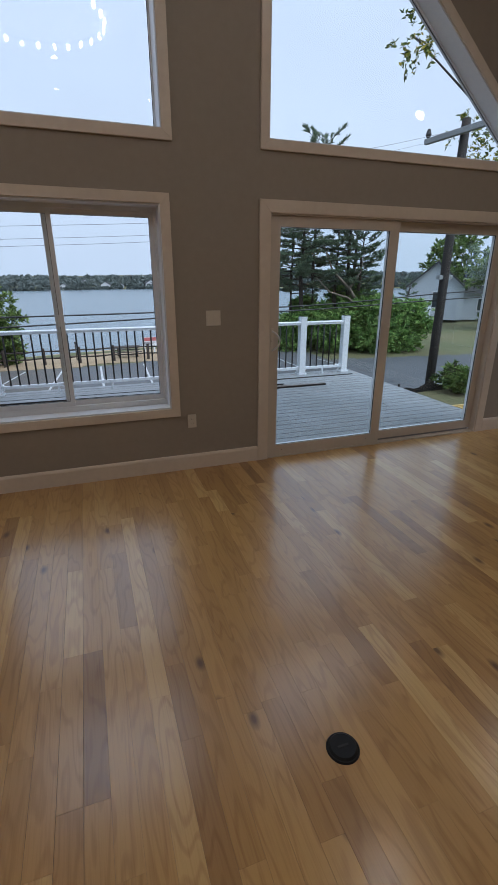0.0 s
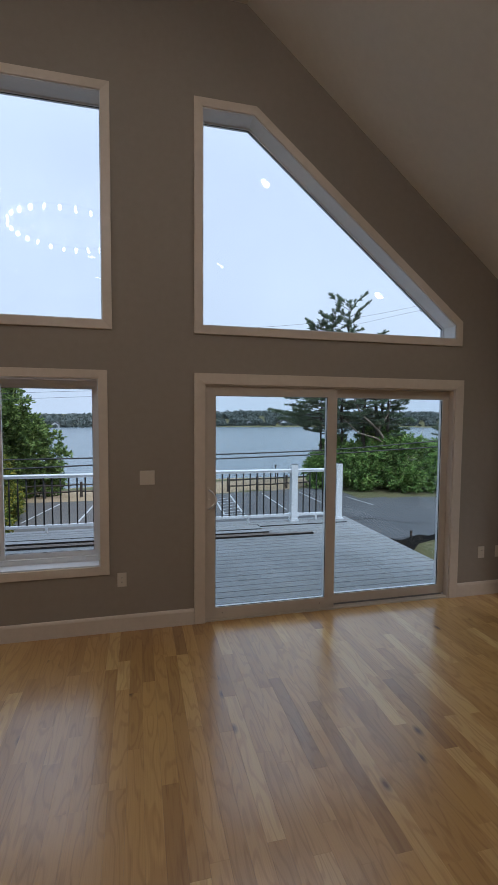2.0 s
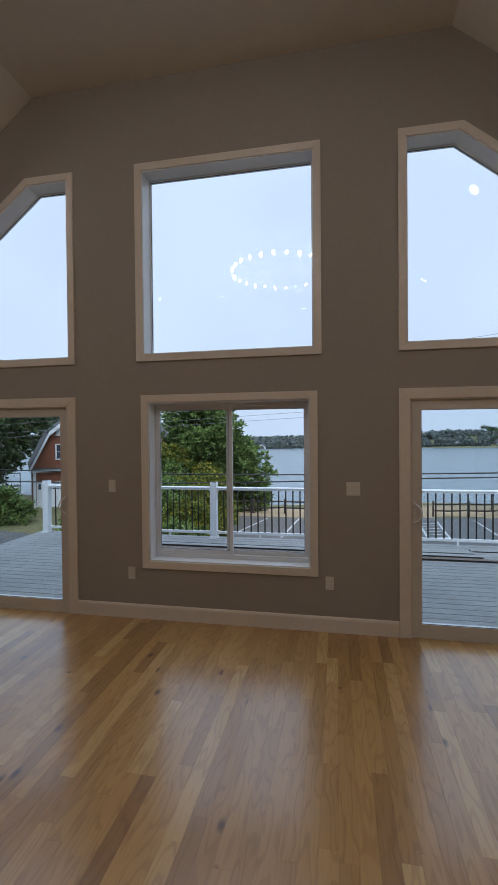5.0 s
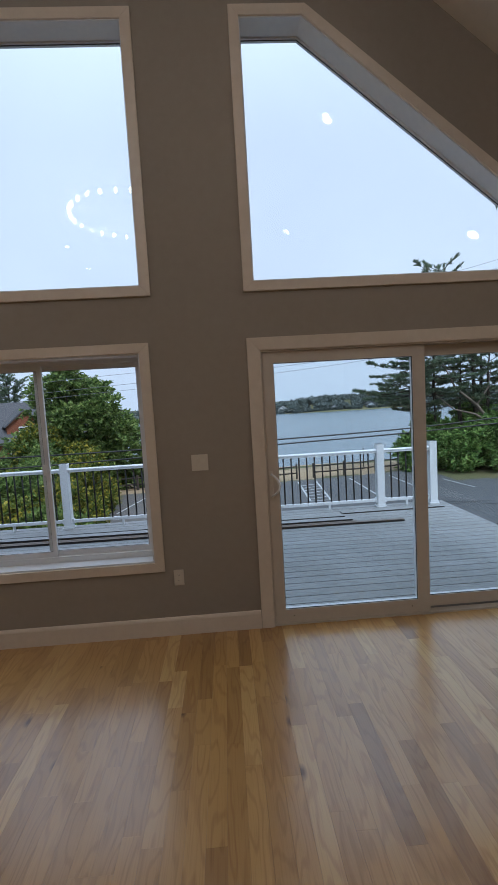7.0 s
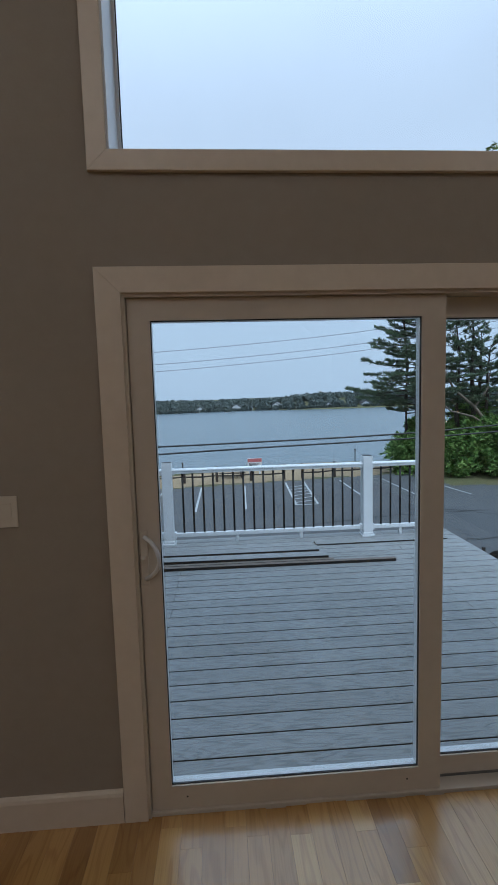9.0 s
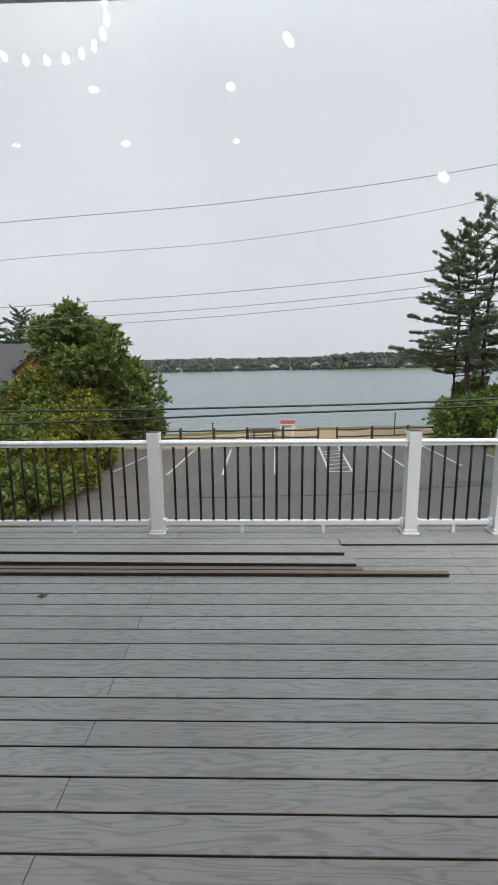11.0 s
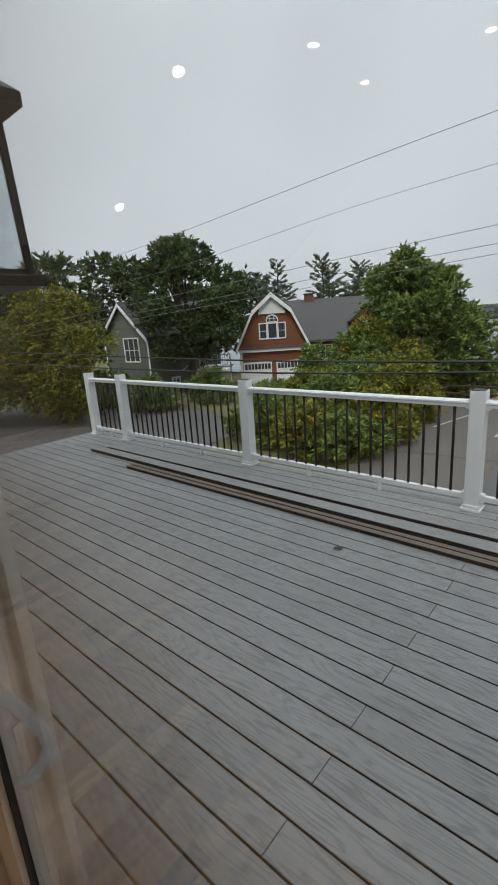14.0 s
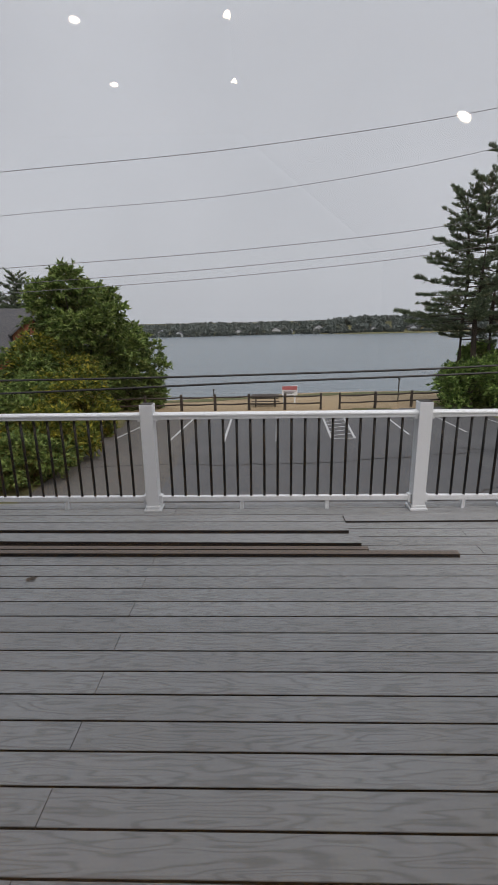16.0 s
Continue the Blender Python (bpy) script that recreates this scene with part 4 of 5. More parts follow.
def on_sand(x, y):
    front = 25.8 + 0.16 * max(0, x + 2)
    return -14 < x < 22 and front + 1.2 * noise.noise((x * 0.4, 0, 3)) < y < shore(x) + 1.5


tagged(sheet("beach", span((-14, 22, 0.4)), span((25, 47, 0.4)), M_SAND, 0.022, on_sand), "tan sandy beach strip at the lake", "beach", kind="structure")
tagged(sheet("beach_grass", span((-12, 24, 0.3)), span((33, 46, 0.2)), M_WRACK, 0.05, lambda x, y: shore(x) - 4.2 + 1.6 * noise.noise((x * 0.3, y * 0.15, 7)) < y < shore(x) - 1.3 + 0.9 * noise.noise((x * 0.45, 0, 9))), "low green grass strip along the water", "grass", kind="stuff")
tagged(np_mesh("water", [(-1500, 30, LAKE), (1500, 30, LAKE), (1500, 700, LAKE), (-1500, 700, LAKE)], [(0, 1, 2, 3)], M_WATER), "calm grey lake under an overcast sky", "water", kind="structure")


# painted stall lines
def stall_line(xa, ya, xb, yb, wide=0.11):
    d = Vector((xb - xa, yb - ya, 0))
    s = Vector((-d.y, d.x, 0)).normalized() * wide / 2
    bm = bmesh.new()
    n = 8
    for k in range(n):
        p, q = Vector((xa, ya, 0)) + d * k / n, Vector((xa, ya, 0)) + d * (k + 1) / n
        c = [p - s, q - s, q + s, p + s]
        bm.faces.new([bm.verts.new((v.x, v.y, ground_z(v.x, v.y) + 0.06)) for v in c])
    bmesh.ops.remove_doubles(bm, verts=bm.verts, dist=0.001)
    return tagged(part("stall_line", bm, M_LINE), "worn white painted parking stall line", "road marking", group="stall lines", kind="structure")


for xa, ya, xb, yb in ((-4.6, 20.2, -3.5, 25.0), (-1.95, 19.6, -1.45, 25.4), (0.6, 19.5, 0.65, 25.4), (3.0, 19.6, 3.25, 25.5), (5.53, 20.0, 5.84, 26.0), (6.6, 20.0, 7.03, 26.2), (5.53, 20.0, 6.6, 20.0), (9.26, 20.6, 9.34, 26.2), (12.16, 21.1, 12.08, 26.4), (15.0, 21.0, 14.6, 24.0)):
    stall_line(xa, ya, xb, yb)
for k in range(6):
    stall_line(5.6 + 0.05 * k, 20.5 + 0.8 * k, 6.6 + 0.05 * k, 20.9 + 0.8 * k)


def crack(x0, y0, x1, y1, seed):
    """A wandering dark crack in the asphalt."""
    rng = random.Random(seed)
    bm = bmesh.new()
    n = 40
    prev = None
    for k in range(n + 1):
        f = k / n
        x = x0 + (x1 - x0) * f + rng.uniform(-0.12, 0.12)
        y = y0 + (y1 - y0) * f + rng.uniform(-0.12, 0.12) + 0.25 * math.sin(f * 9 + seed)
        w = rng.uniform(0.015, 0.05)
        z = ground_z(x, y) + 0.045
        pair = (bm.verts.new((x, y - w, z)), bm.verts.new((x, y + w, z)))
        if prev:
            bm.faces.new((prev[0], pair[0], pair[1], prev[1]))
        prev = pair
    return tagged(part("road_crack", bm, M_SILT), "wandering dark crack in the asphalt", "road crack", group="asphalt cracks", kind="structure")


for k, c in enumerate(((-6, 15.6, 14, 17.6), (2.5, 11.5, 13, 14.0), (-2.5, 13.0, 6, 12.2), (-1.1, 12.0, -1.3, 20.0), (10.5, 18.6, 15.5, 16.2))):
    crack(*c, k)


# split-rail fence along the beach
def fence_bay(x0, y0, x1, y1):
    t = thing("rail_fence", "dark split-rail wooden fence along the beach", "fence", group="beach fence bays")
    for x, y in ((x0, y0), (x1, y1)):
        g = ground_z(x, y)
        part("post", tube([(x, y, g - 0.1), (x, y, g + 1.05)], [0.07, 0.06], 7), M_FENCE, t)
    for h in (0.42, 0.86):
        part("rail", tube([(x0, y0, ground_z(x0, y0) + h), ((x0 + x1) / 2, (y0 + y1) / 2 + 0.02, (ground_z(x0, y0) + ground_z(x1, y1)) / 2 + h - 0.03), (x1, y1, ground_z(x1, y1) + h + 0.02)], [0.05, 0.055, 0.045], 6), M_FENCE, t)


FX = [-9.4, -7.1, -4.85, -2.59, -0.5, 1.6, 3.82, 6.04]
for a, b in zip(FX, FX[1:]):
    fence_bay(a, 27.4, b - 0.05, 27.4)
FX = [7.17, 9.44, 11.77, 14.1, 16.3]
for a, b in zip(FX, FX[1:]):
    fence_bay(a, 27.5 + 0.13 * (a - 7.17), b - 0.05, 27.5 + 0.13 * (b - 7.17))
# brush pile / picnic table frame by the fence
pt = thing("picnic_table", "dark wooden picnic table on the sand", "picnic table", pose(2.6, 29.2, ground_z(2.6, 29.2)))
part("tabletop", box(-0.9, 0.9, -0.37, 0.37, 0.71, 0.75, 0.01), M_FENCE, pt)
for s in (-1, 1):
    part("bench", box(-0.9, 0.9, s * 0.62 - 0.13, s * 0.62 + 0.13, 0.41, 0.45, 0.01), M_FENCE, pt)
    for q in (-1, 1):
        part("leg", tube([(s * 0.62, q * 0.66, 0.0), (s * 0.62, q * 0.2, 0.72)], 0.045, 4), M_FENCE, pt)
    part("brace", tube([(s * 0.62, -0.74, 0.39), (s * 0.62, 0.74, 0.39)], 0.04, 4), M_FENCE, pt)

# beach notice and small posts
sg = thing("notice_sign", "red and white notice board on two white posts", "sign", pose(4.25, 30.2, ground_z(4.25, 30.2) - 0.75, 0, 0, 4))
for x in (-0.42, 0.3):
    part("post", box(x, x + 0.1, -0.05, 0.05, 0, 1.75), M_WHITE, sg)
part("board", box(-0.52, 0.52, -0.09, -0.05, 1.35, 2.0, 0.01), M_WHITE, sg)
part("red_band", box(-0.5, 0.5, -0.096, -0.0905, 1.72, 1.98), M_REDSIGN, sg, "red upper half of the board")
for k in range(3):
    part("text_bar", box(-0.42, 0.42 - 0.12 * k, -0.098, -0.0945, 1.62 - 0.08 * k, 1.65 - 0.08 * k), M_SLOT, sg)
for x, y, h in ((-0.75, 29.0, 1.15), (11.6, 30.4, 1.45)):
    t = thing("marker_post", "dark slim post standing on the beach", "post", pose(x, y, ground_z(x, y)))
    part("shaft", tube([(0, 0, 0), (0, 0, h)], 0.035, 8), M_FENCE, t)
    part("cap", box(-0.06, 0.06, -0.06, 0.06, h, h + 0.1, 0.01), M_FENCE, t)


# utility pole and lines
PX, PY = 8.8, 6.25
up_ = thing("utility_pole", "dark wooden utility pole with a grey crossarm", "utility pole", pose(PX, PY, LOT))
part("shaft", tube([(0, 0, -0.2), (0, 0, 4), (0.0, 0, 8.62)], [0.125, 0.115, 0.098], 14), M_POLE, up_, smooth=True)
arm = part("crossarm", box(-0.055, 0.055, -1.0, 1.0, 8.30, 8.42, 0.01), M_ARM, up_)
arm.matrix_basis = pose(-0.15, 0, 0, 0, 0, 7)
for yy in (-0.93, 0.93):
    part("insulator", tube([(-0.15 - 0.12 * yy, yy, 8.42), (-0.15 - 0.12 * yy, yy, 8.5), (-0.15 - 0.12 * yy, yy, 8.62)], [0.03, 0.07, 0.035], 10), M_SLOT, up_)
part("transformer_bracket", box(-0.2, 0.2, -0.06, 0.06, 5.2, 5.3, 0.01), M_ARM, up_)


def line(name, label, pts, r, material):
    """A sagging line through a few points."""
    pts = [Vector(p) for p in pts]
    out = []
    runs = [(q - p) / (q.x - p.x) for p, q in zip(pts, pts[1:])]
    slopes = [runs[0]]
    for i in range(1, len(runs)):
        wa, wb = pts[i].x - pts[i - 1].x, pts[i + 1].x - pts[i].x
        slopes.append((runs[i - 1] * wb + runs[i] * wa) / (wa + wb))
    slopes.append(runs[-1])
    for i in range(len(runs)):
        w = pts[i + 1].x - pts[i].x
        for k in range(8):
            t = k / 8
            out.append(pts[i] * (1 + 2 * t) * (1 - t) ** 2 + slopes[i] * (w * t * (1 - t) ** 2)
                       + pts[i + 1] * (t * t * (3 - 2 * t)) + slopes[i + 1] * (w * t * t * (t - 1)))
    out.append(pts[-1])
    return tagged(part(name, tube(out, r, 6), material), label, "wire", group="overhead lines")


line("power_line", "thin overhead power line", [(-34, 5.4, 2.6), (-14, 5.4, 2.62), (-3.85, 5.4, 3.02), (-0.64, 5.4, 3.26), (2.2, 5.4, 3.45), (5.35, 5.4, 3.84), (8.7, 5.3, 4.6), (40, 4, 7.0)], 0.0034, M_WIRE)
line("power_line", "thin overhead power line", [(-34, 7.2, 2.5), (-14, 7.2, 2.45), (-4.9, 7.2, 2.9), (-1.7, 7.2, 3.2), (2.2, 7.2, 3.45), (5.8, 7.2, 3.97), (8.6, 7.2, 4.65), (40, 6, 7.0)], 0.0034, M_WIRE)
for z in (2.65, 2.42, 2.29):
    line("service_line", "thin overhead service line", [(-30, 7, z - 1.1), (-12, 7, z - 0.72), (-1.6, 7, z - 0.21), (2.2, 7, z), (4.8, 7, z + 0.23), (8.65, 6.3, z + 0.75), (40, 5, z + 1)], 0.0044, M_WIRE)
line("cable", "thick black overhead cable", [(-34, 6.4, 1.6), (-10.9, 6.4, 0.97), (-1.5, 6.4, 0.82), (2.2, 6.4, 0.86), (5.7, 6.4, 0.95), (8.62, 6.3, 1.15), (40, 5, 1.6)], 0.016, M_CABLE)
line("cable", "thick black overhead cable", [(-34, 6.4, 1.2), (-10.9, 6.4, 0.62), (-1.5, 6.4, 0.63), (2.2, 6.4, 0.75), (5.7, 6.4, 0.85), (8.62, 6.3, 1.0), (40, 5, 1.45)], 0.016, M_CABLE)

# fresh timber ledge and silt cloth beside the deck
tl = thing("timber_frame", "fresh yellow lumber frame beside the deck", "lumber", pose(6.1, 1.95, 0.02))
for y in (0.0, 0.45):
    part("beam", box(-1.1, 1.0, y, y + 0.045, -0.75, -0.55, 0.003), M_NEWWOOD, tl)
for x in (-0.9, 0.0, 0.9):
    part("post", box(x, x + 0.09, 0.05, 0.14, -2.0, -0.55, 0.003), M_NEWWOOD, tl)
    part("joist", box(x, x + 0.04, 0.045, 0.45, -0.74, -0.57), M_NEWWOOD, tl)
sc = thing("silt_fence", "black silt cloth on stakes along the earth bank", "silt fence", pose(6.3, 5.4, -0.16, 0, 0, 10))
bm = bmesh.new()
cols = [[bm.verts.new((0.2 * k, 0.06 * math.sin(k * 0.8) + q, h + 0.05 * math.sin(k * 1.3))) for h, q in ((-1.75, 0.0), (-1.3, -0.03), (-0.92, 0.02))] for k in range(18)]
for a, b in zip(cols, cols[1:]):
    for k in range(2):
        bm.faces.new((a[k], b[k], b[k + 1], a[k + 1]))
bmesh.ops.solidify(bm, geom=bm.faces[:], thickness=0.012)
part("cloth", bm, M_SILT, sc)
for k in range(4):
    part("stake", box(1.1 * k, 1.1 * k + 0.04, 0.08, 0.12, -1.9, -0.8), M_FENCE, sc)


# ---- houses ----
def win(parent, x, y, z, wide, high, cols=2, rows=2, arch=False, face=-1):
    """A window on a wall that faces the local -y: white frame, muntins, dark panes."""
    r = rect(x - wide / 2, x + wide / 2, z, z + high)
    if arch:
        r = [(x - wide / 2, z)] + [(x + wide / 2, z)] + [(x + wide / 2 * math.cos(math.pi * k / 10), z + high * 0.35 + high * 0.65 * math.sin(math.pi * k / 10)) for k in range(11)]
    f = part("window", ring(r, offset(r, -0.09), y - 0.07, y), M_WHITE, parent)
    part("pane", prism(offset(r, -0.08), y - 0.02, y - 0.005), M_DARKWIN, f)
    for k in range(1, cols):
        xx = x - wide / 2 + wide * k / cols
        part("muntin", box(xx - 0.025, xx + 0.025, y - 0.05, y - 0.02, z + 0.05, z + high - 0.05), M_WHITE, f)
    for k in range(1, rows):
        zz = z + high * k / rows
        part("muntin", box(x - wide / 2 + 0.05, x + wide / 2 - 0.05, y - 0.05, y - 0.02, zz - 0.02, zz + 0.02), M_WHITE, f)
    return f


def slab(poly3, thick):
    bm = bmesh.new()
    f = bm.faces.new([bm.verts.new(p) for p in poly3])
    bmesh.ops.solidify(bm, geom=[f], thickness=thick)
    return bm


gh = thing("gambrel_house", "red cedar shingle gambrel house with white trim", "house", pose(-19.9, 28.5, -3.95, 0, 0, 37.7))
GW, EZ, KX, KZ, TZ = 2.65, 3.42, 1.38, 5.95, 7.2
gam = [(-GW, 0), (GW, 0), (GW, EZ), (KX, KZ), (0, TZ), (-KX, KZ), (-GW, EZ)]
part("wall", prism(gam, 0, 9), M_CEDAR, gh)
rk = [(GW + 0.25, EZ - 0.25), (KX + 0.12, KZ + 0.08), (0, TZ + 0.12)]
for s in (1, -1):
    for (xa, za), (xb, zb) in zip(rk, rk[1:]):
        part("roof", prism([(s * xa, za), (s * xb, zb), (s * xb, zb + 0.16), (s * (xa + 0.05), za + 0.16)], -0.35, 9.2), M_ROOF, gh)
        part("rake_trim", prism([(s * xa, za - 0.22), (s * xb, zb - 0.26), (s * xb, zb + 0.1), (s * (xa + 0.03), za + 0.1)], -0.42, -0.35), M_WHITE, gh)
part("gable_panel", prism([(-1.05, 5.85), (1.05, 5.85), (0.9, 6.35), (0, 7.05), (-0.9, 6.35)], -0.12, -0.005), M_WHITE, gh, "white gable panel")
part("belt_trim", box(-GW - 0.1, GW + 0.1, -0.22, -0.003, 3.02, 3.25), M_WHITE, gh)
part("belt_shelf", box(-GW - 0.2, GW + 0.2, -0.32, -0.003, 3.25, 3.33), M_ROOF, gh)
for s in (-1, 1):
    part("corner_board", box(s * (GW - 0.1) - 0.1, s * (GW - 0.1) + 0.1, -0.05, -0.003, 0, 3.0), M_WHITE, gh)
win(gh, -0.72, 0, 3.95, 0.66, 1.25, 1, 2)
win(gh, 0.72, 0, 3.95, 0.66, 1.25, 1, 2)
win(gh, 0.0, 0, 3.95, 0.80, 1.25, 1, 1)
win(gh, 0.0, 0, 5.18, 0.95, 0.62, 3, 2, arch=True)
for k in range(16):
    part("shingle_course", box(-GW + 0.02, GW - 0.02, -0.012, -0.002, 0.18 * k + 0.1, 0.18 * k + 0.115), M_CEDAR, gh)
for cx in (-1.3, 1.3):
    gd = part("garage_door", box(cx - 1.12, cx + 1.12, -0.05, -0.003, 0.0, 2.25, 0.01), M_WHITE, gh)
    for r in range(3):
        part("panel", box(cx - 1.05, cx + 1.05, -0.07, -0.05, 0.05 + 0.5 * r, 0.5 + 0.5 * r, 0.01), M_WHITE, gd)
    for k in range(8):
        part("pane", box(cx - 1.0 + 0.26 * k, cx - 0.8 + 0.26 * k, -0.075, -0.05, 1.68, 2.1), M_DARKWIN, gd)
# main body behind, ridge across
part("wall", prism([(0, 0), (7.0, 0), (7.0, 3.6), (3.5, 6.6), (0, 3.6)], 2.0, 16), M_CEDAR, gh).matrix_basis = pose(16.5, 3.2, 0.0, 0, 0, 90)
for a, b in (((-0.4, 3.35), (3.5, 6.75)), ((7.4, 3.35), (3.5, 6.75))):
    part("roof", prism([a, b, (b[0], b[1] + 0.18), (a[0], a[1] + 0.18)], 1.6, 16.4), M_ROOF, gh).matrix_basis = pose(16.5, 3.2, 0.0, 0, 0, 90)
ch_ = part("chimney", box(3.0, 3.8, 6.4, 7.0, 5.5, 7.35, 0.03), M_BRICK, gh)
part("chimney_cap", box(2.9, 3.9, 6.3, 7.1, 7.35, 7.43), M_ROOFD, ch_)
for x in (4.4, 7.2, 10.0):
    win(gh, x, 3.2, 1.9, 1.2, 1.2, 2, 2)
# dormer
part("dormer", prism([(6.6, 3.4), (9.4, 3.4), (9.4, 4.9), (8.0, 6.1), (6.6, 4.9)], 3.6, 6.6), M_CEDAR, gh)
for s, xa in ((1, 9.6), (-1, 6.4)):
    part("dormer_roof", prism([(xa, 4.75), (8.0, 6.15), (8.0, 6.3), (xa, 4.9)], 3.3, 6.6), M_ROOF, gh)
win(gh, 8.0, 3.6, 3.8, 1.0, 1.0, 2, 2)
# outdoor stair beside it
st = thing("deck_stair", "white outdoor stair and landing beside the house", "stair", pose(-24.3, 26.2, -3.95, 0, 0, 37.7))
part("landing", box(-1.2, 1.4, 0, 1.6, 1.9, 2.05), M_WHITE, st)
for k in range(8):
    part("step", box(-1.2 - 0.28 * (k + 1), -1.2 - 0.28 * k, 0.2, 1.4, 1.72 - 0.2 * k, 1.78 - 0.2 * k), M_WHITE, st)
for x in (-1.2, 1.3):
    part("post", box(x, x + 0.1, 0, 0.1, 0, 3.0), M_WHITE, st)
part("handrail", box(-1.2, 1.4, 0.0, 0.08, 2.92, 3.0), M_WHITE, st)
part("slope_rail", tube([(-1.2, 0.2, 2.95), (-3.4, 0.2, 1.3)], 0.05, 6), M_WHITE, st)
for k in range(12):
    part("baluster", box(-1.1 + 0.2 * k, -1.06 + 0.2 * k, 0.02, 0.06, 2.05, 2.92), M_WHITE, st)

sh = thing("sage_house", "grey-green clapboard house with a dark steep roof", "house", pose(-29.2, 21.4, -4.0, 0, 0, 2))
SW, SE, SR, SL = 2.8, 4.75, 7.3, 8.0
part("wall", prism([(-SW, 0), (SW, 0), (SW, SE), (0, SR), (-SW, SE)], 0, SL), M_SAGE, sh)
for k in range(23):
    part("clapboard", box(SW - 0.004, SW + 0.014, 0.02, SL - 0.02, 0.2 * k + 0.1, 0.2 * k + 0.13), M_SAGE, sh)
    part("clapboard", box(-SW + 0.02, SW - 0.02, -0.014, 0.004, 0.2 * k + 0.1, 0.2 * k + 0.13), M_SAGE, sh)
for s in (1, -1):
    part("roof", prism([(s * (SW + 0.3), SE - 0.22), (0, SR + 0.04), (0, SR + 0.24), (s * (SW + 0.3), SE + 0.02)], -0.3, SL + 0.3), M_ROOFD, sh)
    part("rake_trim", prism([(s * (SW + 0.3), SE - 0.38), (0, SR - 0.14), (0, SR + 0.14), (s * (SW + 0.3), SE - 0.08)], -0.36, -0.301), M_WHITE, sh)
    part("corner_board", box(s * (SW - 0.08) - 0.08, s * (SW - 0.08) + 0.08, -0.03, -0.016, 0, SE - 0.2), M_WHITE, sh)
win(sh, 0.75, 0, 2.9, 1.9, 1.9, 3, 2)
for x, z, w_, h_ in ((1.2, 3.0, 0.75, 1.45), (3.7, 3.0, 0.75, 1.45), (6.3, 3.0, 0.75, 1.45), (2.4, 0.9, 0.9, 0.6)):
    win(sh, x, 0, z, w_, h_, 2, 3).matrix_basis = pose(SW + 0.015, 0, 0, 0, 0, 90)
part("skylight", box(-0.5, 0.5, -0.35, 0.35, 0.0, 0.1, 0.01), M_WHITE, sh, "pale skylight in the roof").matrix_basis = pose(1.25, 1.9, SR + 0.24 - 1.25 * (SR - SE + 0.22) / (SW + 0.3), 0, math.degrees(math.atan((SR - SE + 0.22) / (SW + 0.3))), 0)

wh = thing("white_house", "white clapboard cottage with grey roof and steps", "house", pose(39.2, 42.2, -3.3, 0, 0, -40))
part("wall", prism([(-3.2, 0), (3.2, 0), (3.2, 3.6), (0, 6.3), (-3.2, 3.6)], 0, 0.3), M_BLUEGREY, wh)
part("wall", box(-3.2, 3.2, 0.3, 10, 0, 3.6), M_BLUEGREY, wh)
for s in (1, -1):
    part("roof", prism([(s * 3.55, 3.3), (0, 6.35), (0, 6.55), (s * 3.55, 3.5)], -0.35, 10), M_ROOF, wh)
part("wing", box(3.2, 8.5, 1.2, 8, 0, 3.0), M_BLUEGREY, wh)
part("wing_roof", slab([(3.0, 0.8, 3.0), (9.0, 0.8, 3.0), (9.0, 4.6, 5.6), (3.0, 4.6, 5.6)], 0.2), M_ROOF, wh)
part("skylight", slab([(5.0, 1.8, 3.85), (6.4, 1.8, 3.85), (6.4, 2.8, 4.55), (5.0, 2.8, 4.55)], 0.15), M_WHITE, wh, "pale skylight in the roof")
win(wh, 0.2, 0, 1.3, 0.9, 1.9, 1, 2)
win(wh, 5.4, 1.2, 1.0, 1.2, 1.5, 2, 1)
for k in range(6):
    part("step", box(-1.6, -0.2, -0.3 * (k + 1) - 0.6, -0.3 * k - 0.6, 0, 1.3 - 0.2 * k), M_WHITE, wh)
part("porch", box(-5.6, -0.2, -0.6, -0.02, 0.0, 1.4), M_WHITE, wh)
for k in range(18):
    part("baluster", box(-5.5 + 0.3 * k, -5.44 + 0.3 * k, -0.58, -0.52, 1.4, 2.2), M_WHITE, wh)
part("porch_rail", box(-5.6, -0.2, -0.62, -0.5, 2.2, 2.3), M_WHITE, wh)

# ---- trees and shrubs ----


def broad_tree(x, y, height, blobs, n, size, material, label, seed, trunk=0.22, name="tree", lean=0.0, limbs=14):
    rng = np.random.default_rng(seed)
    g = ground_z(x, y)
    t = thing(name, label, "tree" if name == "tree" else "shrub", pose(x, y, g))
    bm = tube([(0, 0, -0.2), (lean * 0.3, 0, height * 0.3), (lean, 0, height * 0.7)], [trunk, trunk * 0.75, trunk * 0.3], 9)
    for b in blobs[:limbs]:
        h = rng.uniform(0.25, 0.5) * height
        s = Vector((lean * h / height, 0, h))
        e = Vector(b[:3])
        tube([s, s.lerp(e, 0.5) + Vector((0, 0, 0.3)), e], [trunk * 0.35, trunk * 0.22, trunk * 0.08], 6, bm)
    part("trunk", bm, M_BARK, t)
    pts, ways = spray_points(rng, blobs, n // 2)
    leaves("crown", pts, size, material, t, seed + 1, per=2, aim=ways, spread=0.75, flat=0.25)
    return t


